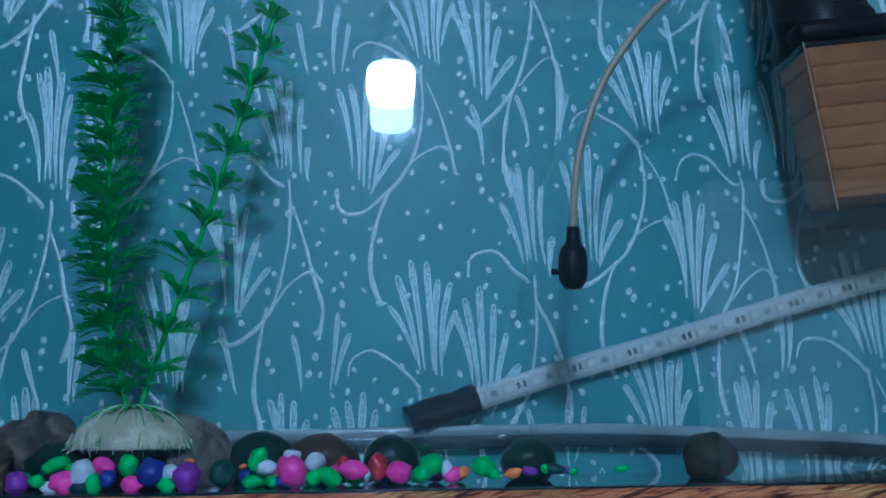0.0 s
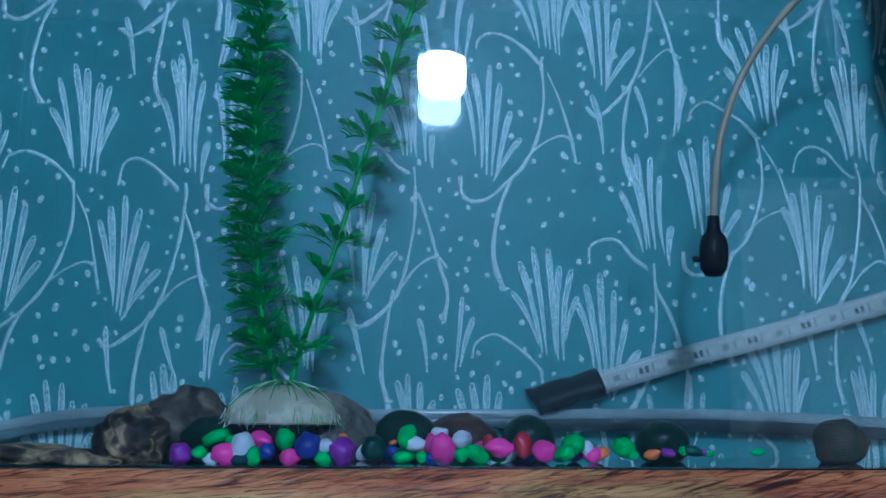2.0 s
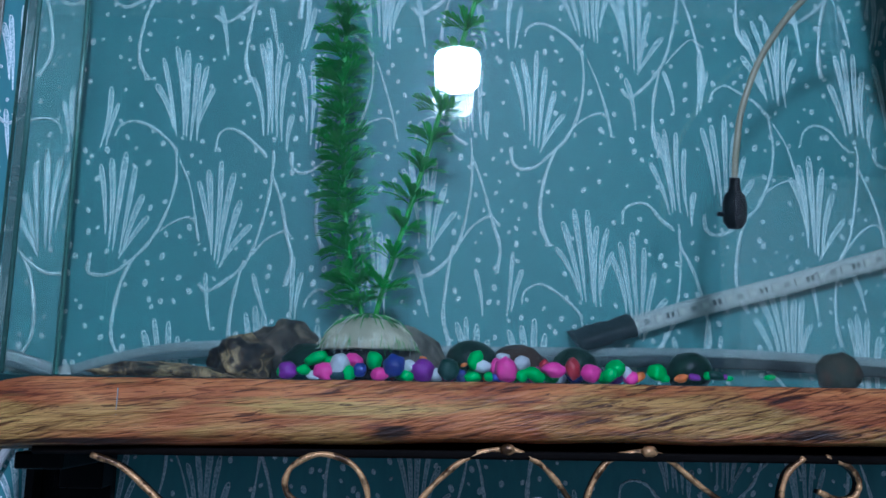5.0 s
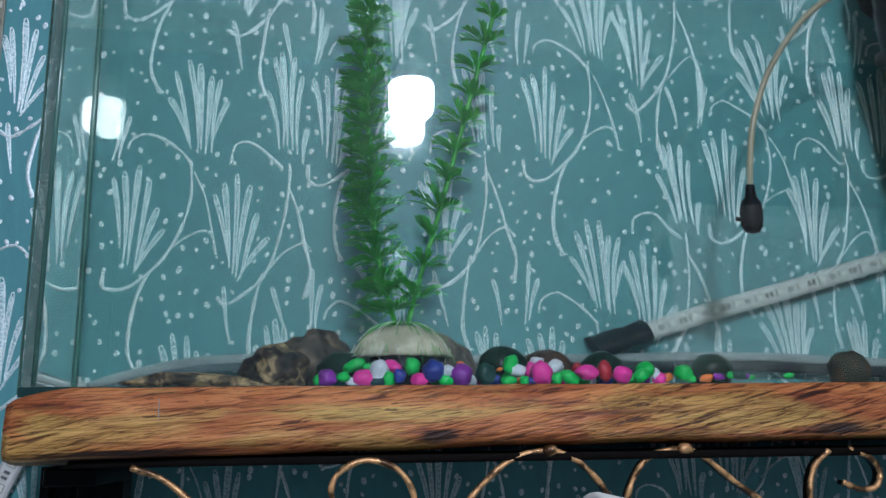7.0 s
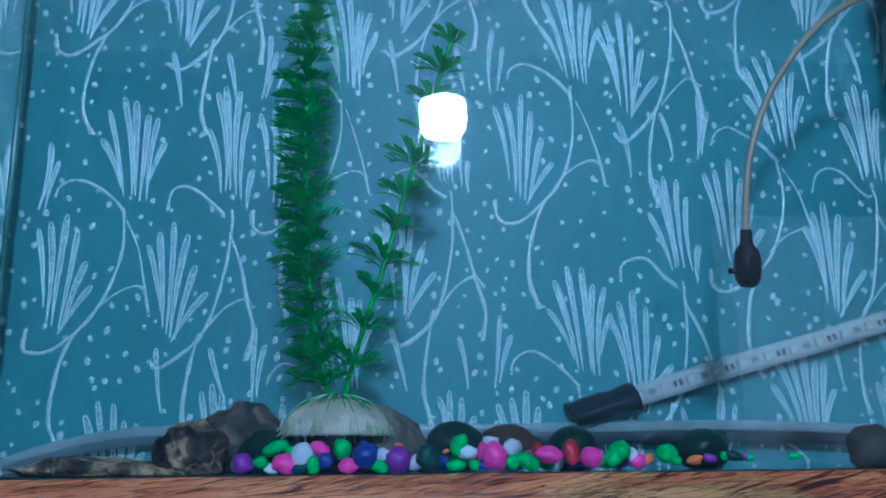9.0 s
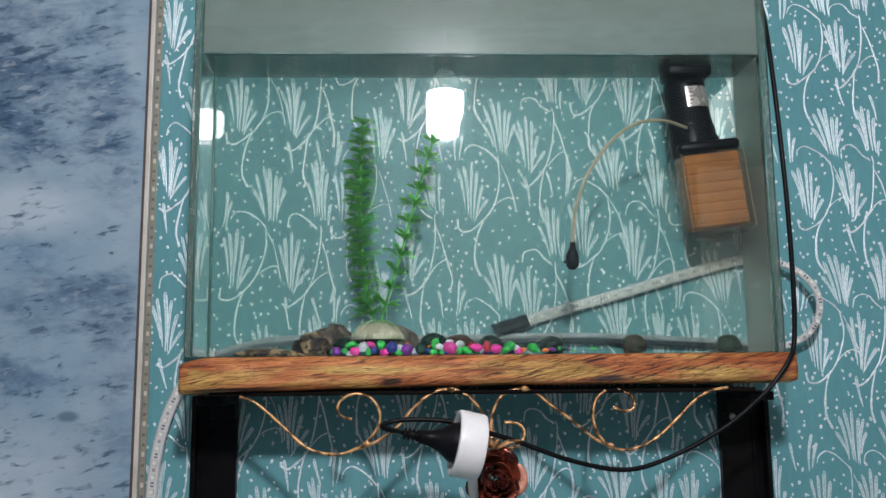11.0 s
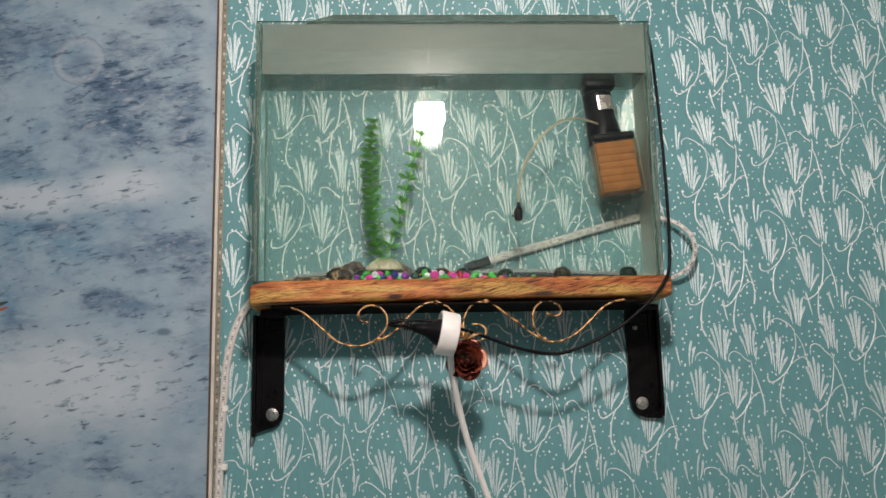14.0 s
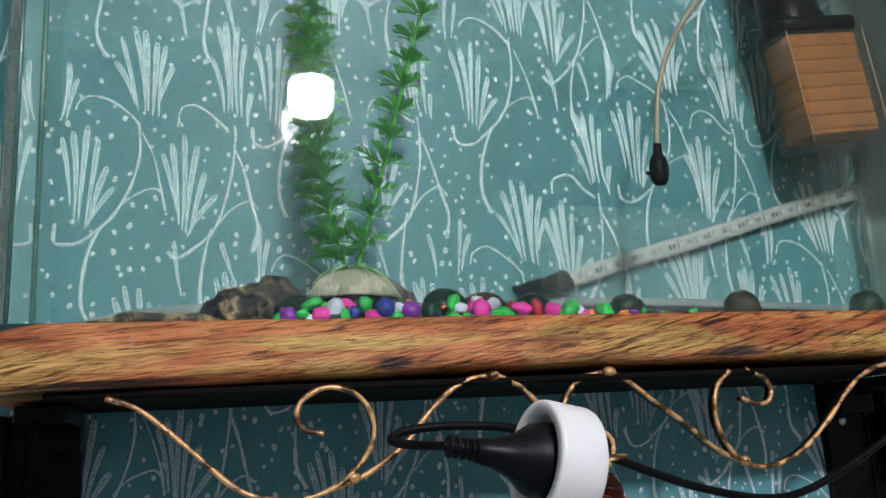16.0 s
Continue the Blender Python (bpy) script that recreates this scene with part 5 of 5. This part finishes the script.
def curved_label():
    bm = bmesh.new()
    rows = []
    for k in range(13):
        a = radians(-102 + 6.2 * k)
        rows.append([bm.verts.new((0.1815 + rad * math.cos(a), 0.047 + rad * math.sin(a), z)) for rad, z in ((0.0181, 1.7325), (0.0181, 1.7500), (0.0179, 1.7500), (0.0179, 1.7325))])
    for a, b in zip(rows, rows[1:]):
        for k in range(4):
            bm.faces.new((a[k], b[k], b[(k + 1) % 4], a[(k + 1) % 4]))
    bm.faces.new(rows[0])
    bm.faces.new(rows[-1][::-1])
    return bm


tag_ob = part("label_plate", tilted(curved_label()), SILVER_LABEL, pump, "silver sticker", smooth=False)
for k in range(5):
    part("print_bar", tilted(box((0.1800, 0.0285, 1.7345 + 0.0032 * k), (0.1815 + 0.0010 * (k * 7 % 5), 0.0290, 1.7354 + 0.0032 * k))), LABEL_INK, tag_ob, smooth=False)
part("cartridge_cap", tilted(box((0.1640, 0.025, 1.6930), (0.2150, 0.066, 1.7020), 0.003)), BLACK_PLASTIC, pump)
shell = part("clear_cartridge", tilted(box((0.1630, 0.0235, 1.6250), (0.2165, 0.068, 1.6928), 0.003)), CLEAR, pump, "clear plastic cartridge", smooth=False)
shell.visible_shadow = False
part("sponge_core", tilted(box((0.1672, 0.0290, 1.6310), (0.2128, 0.062, 1.6915), 0.001)), SPONGE, pump, "brown sponge block")
for k in range(7):
    part("sponge_rib", tilted(box((0.1668 + 0.0003 * (k % 2), 0.0282, 1.6335 + 0.0083 * k), (0.2131 - 0.0003 * (k % 2), 0.063, 1.6414 + 0.0083 * k), 0.0011)), SPONGE, pump, "brown sponge layer")
# Upright highlights of the clear box, drawn as pale opaque lines.
for x in (0.1636, 0.2155):
    part("edge_glint_line", tilted(box((x, 0.0222, 1.6255), (x + 0.0005, 0.0232, 1.6920), 0.0002)), EDGE_GLINT, pump, "pale line painted as the cartridge's edge highlight", smooth=False)
part("cartridge_foot", tilted(lathe([(0.010, 0.0), (0.012, 0.004), (0.0122, 0.0048)], (0.190, 0.047, 1.6200), (0, 0, 1), 20)), CLEAR, pump)

# ---- LED strip: behind the tank, looped past its end, back along the bottom and down beside the trim ----
strip = holder("led_strip", (0.1, 0.0925, 1.58), "white LED strip in a milky sleeve, unlit", "LED strip")
STRIP_PATH = spline([(0.030, 0.0925, 1.5545), (0.075, 0.0925, 1.568), (0.116, 0.0925, 1.5790), (0.170, 0.0925, 1.5945), (0.223, 0.0925, 1.6085), (0.248, 0.090, 1.6115), (0.272, 0.082, 1.6035), (0.2885, 0.076, 1.587), (0.2925, 0.074, 1.567), (0.284, 0.078, 1.546), (0.262, 0.086, 1.534), (0.235, 0.0915, 1.5350), (0.190, 0.0925, 1.5385), (0.134, 0.0925, 1.5415), (0.079, 0.0925, 1.5435), (0.011, 0.0925, 1.5430), (-0.060, 0.0925, 1.5425), (-0.130, 0.0925, 1.5435), (-0.175, 0.0925, 1.5420), (-0.205, 0.0925, 1.5365), (-0.228, 0.0925, 1.5290), (-0.2440, 0.0915, 1.5195), (-0.2580, 0.0905, 1.5020), (-0.2695, 0.0905, 1.475), (-0.2770, 0.0915, 1.440), (-0.2800, 0.0925, 1.400), (-0.2825, 0.0930, 1.350), (-0.2845, 0.0935, 1.25), (-0.2850, 0.0935, 1.10), (-0.2850, 0.0935, 0.7)], 8)


def ribbon(path, half, thick, y_off=0.0):
    bm = bmesh.new()
    rows, n = [], len(path)
    for i, p in enumerate(path):
        tan = path[min(i + 1, n - 1)] - path[max(i - 1, 0)]
        tan.y = 0
        tan.normalize()
        side = Vector((tan.z, 0, -tan.x))
        hh = half * (0.6 if p.x > 0.25 and half > 0.003 else 1.0)
        rows.append([bm.verts.new(p + side * a * hh + Vector((0, b * thick + y_off, 0))) for a, b in ((-1, -0.6), (-0.8, -1), (0.8, -1), (1, -0.6), (1, 0.6), (0.8, 1), (-0.8, 1), (-1, 0.6))])
    for a, b in zip(rows, rows[1:]):
        for k in range(8):
            bm.faces.new((a[k], a[(k + 1) % 8], b[(k + 1) % 8], b[k]))
    bm.faces.new(rows[0])
    bm.faces.new(rows[-1][::-1])
    bmesh.ops.recalc_face_normals(bm, faces=bm.faces)
    return bm


turn_in = next(i for i, p in enumerate(STRIP_PATH) if i > 60 and p.x < 0.235 and p.z < 1.55)
turn_out = next(i for i, p in enumerate(STRIP_PATH) if i > 60 and p.x < -0.225)
for stretch in (STRIP_PATH[:turn_in + 1], STRIP_PATH[turn_out:]):
    part("sleeve", ribbon(stretch, 0.0047, 0.0013), STRIP, strip)
    part("sleeve_core", ribbon(stretch, 0.0034, 0.0003, -0.0012), STRIP_EDGE, strip, "white strip board")
# Low run: the same strip in darker colours, darkest along its lower half.
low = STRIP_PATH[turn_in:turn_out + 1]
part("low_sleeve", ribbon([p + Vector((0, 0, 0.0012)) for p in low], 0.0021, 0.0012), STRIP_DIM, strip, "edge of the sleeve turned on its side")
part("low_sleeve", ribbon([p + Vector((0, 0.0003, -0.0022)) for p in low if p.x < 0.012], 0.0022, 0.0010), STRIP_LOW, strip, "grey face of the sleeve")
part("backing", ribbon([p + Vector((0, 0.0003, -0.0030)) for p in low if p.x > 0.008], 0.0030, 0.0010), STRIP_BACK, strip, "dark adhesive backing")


def small_box(name, sx, sz, mat):
    return mesh_of(name, box((-sx, -0.0004, -sz), (sx, 0.0004, sz)), mat, False)


CHIP_ME, RES_ME, PAD_ME, RIM_ME = small_box("led_chip", 0.0017, 0.0017, CHIP), small_box("resistor", 0.0006, 0.0013, CHIP_DARK), small_box("solder_pad", 0.0013, 0.0012, COPPER_PAD), small_box("chip_rim", 0.0020, 0.0020, COPPER_PAD)
run, nxt, n = 0.0, 0.010, 0
for p, q in zip(STRIP_PATH, STRIP_PATH[1:]):
    seg = (q - p).length
    while run + seg >= nxt:
        w = p.lerp(q, (nxt - run) / seg)
        tan = (q - p)
        ang = math.atan2(tan.z, tan.x)
        low_run = w.z < 1.55 and -0.235 < w.x < 0.26 and n > 40
        if w.z > 1.2 and not low_run:
            for name, me, along, lift in ((("led_chip", CHIP_ME, 0, 0.0021), ("chip_rim", RIM_ME, 0, 0.0018)) if n % 2 == 0 else (("solder_pad", PAD_ME, 0, 0.0018),) if n % 4 == 1 else (("resistor", RES_ME, -0.0013, 0.0018), ("resistor", RES_ME, 0.0013, 0.0018))):
                ob = new(name, me)
                ob.parent = strip
                ob.matrix_basis = Matrix.Translation(w + tan.normalized() * along + Vector((0, -lift, 0)) - Vector(strip.location)) @ Matrix.Rotation(-ang, 4, "Y")
        n += 1
        nxt += 0.0060
    run += seg
cap_path = [Vector((0.011, 0.0922, 1.5492)), Vector((0.0125, 0.0922, 1.5497)), Vector((0.025, 0.0922, 1.5535)), Vector((0.037, 0.0922, 1.5572)), Vector((0.039, 0.0922, 1.5578))]
cap_path = spline(cap_path, 4)
part("end_cap", tube(cap_path, 0.0070, 12, lambda u: (0.80 if u < 0.05 or u > 0.96 else 1.0) + 0.07 * math.sin(u * 19) + 0.06 * math.sin(u * 41), 0.6), BLACK_PLASTIC, strip, "black taped end cap")
for z in (1.388, 1.320):
    clip = thing("cable_clip", box((-0.2815, 0.0900, z - 0.0034), (-0.2745, 0.0975, z + 0.0034), 0.001), WHITE_PLASTIC, "small white plastic clip holding the LED strip", "clip", "strip clips", smooth=False)
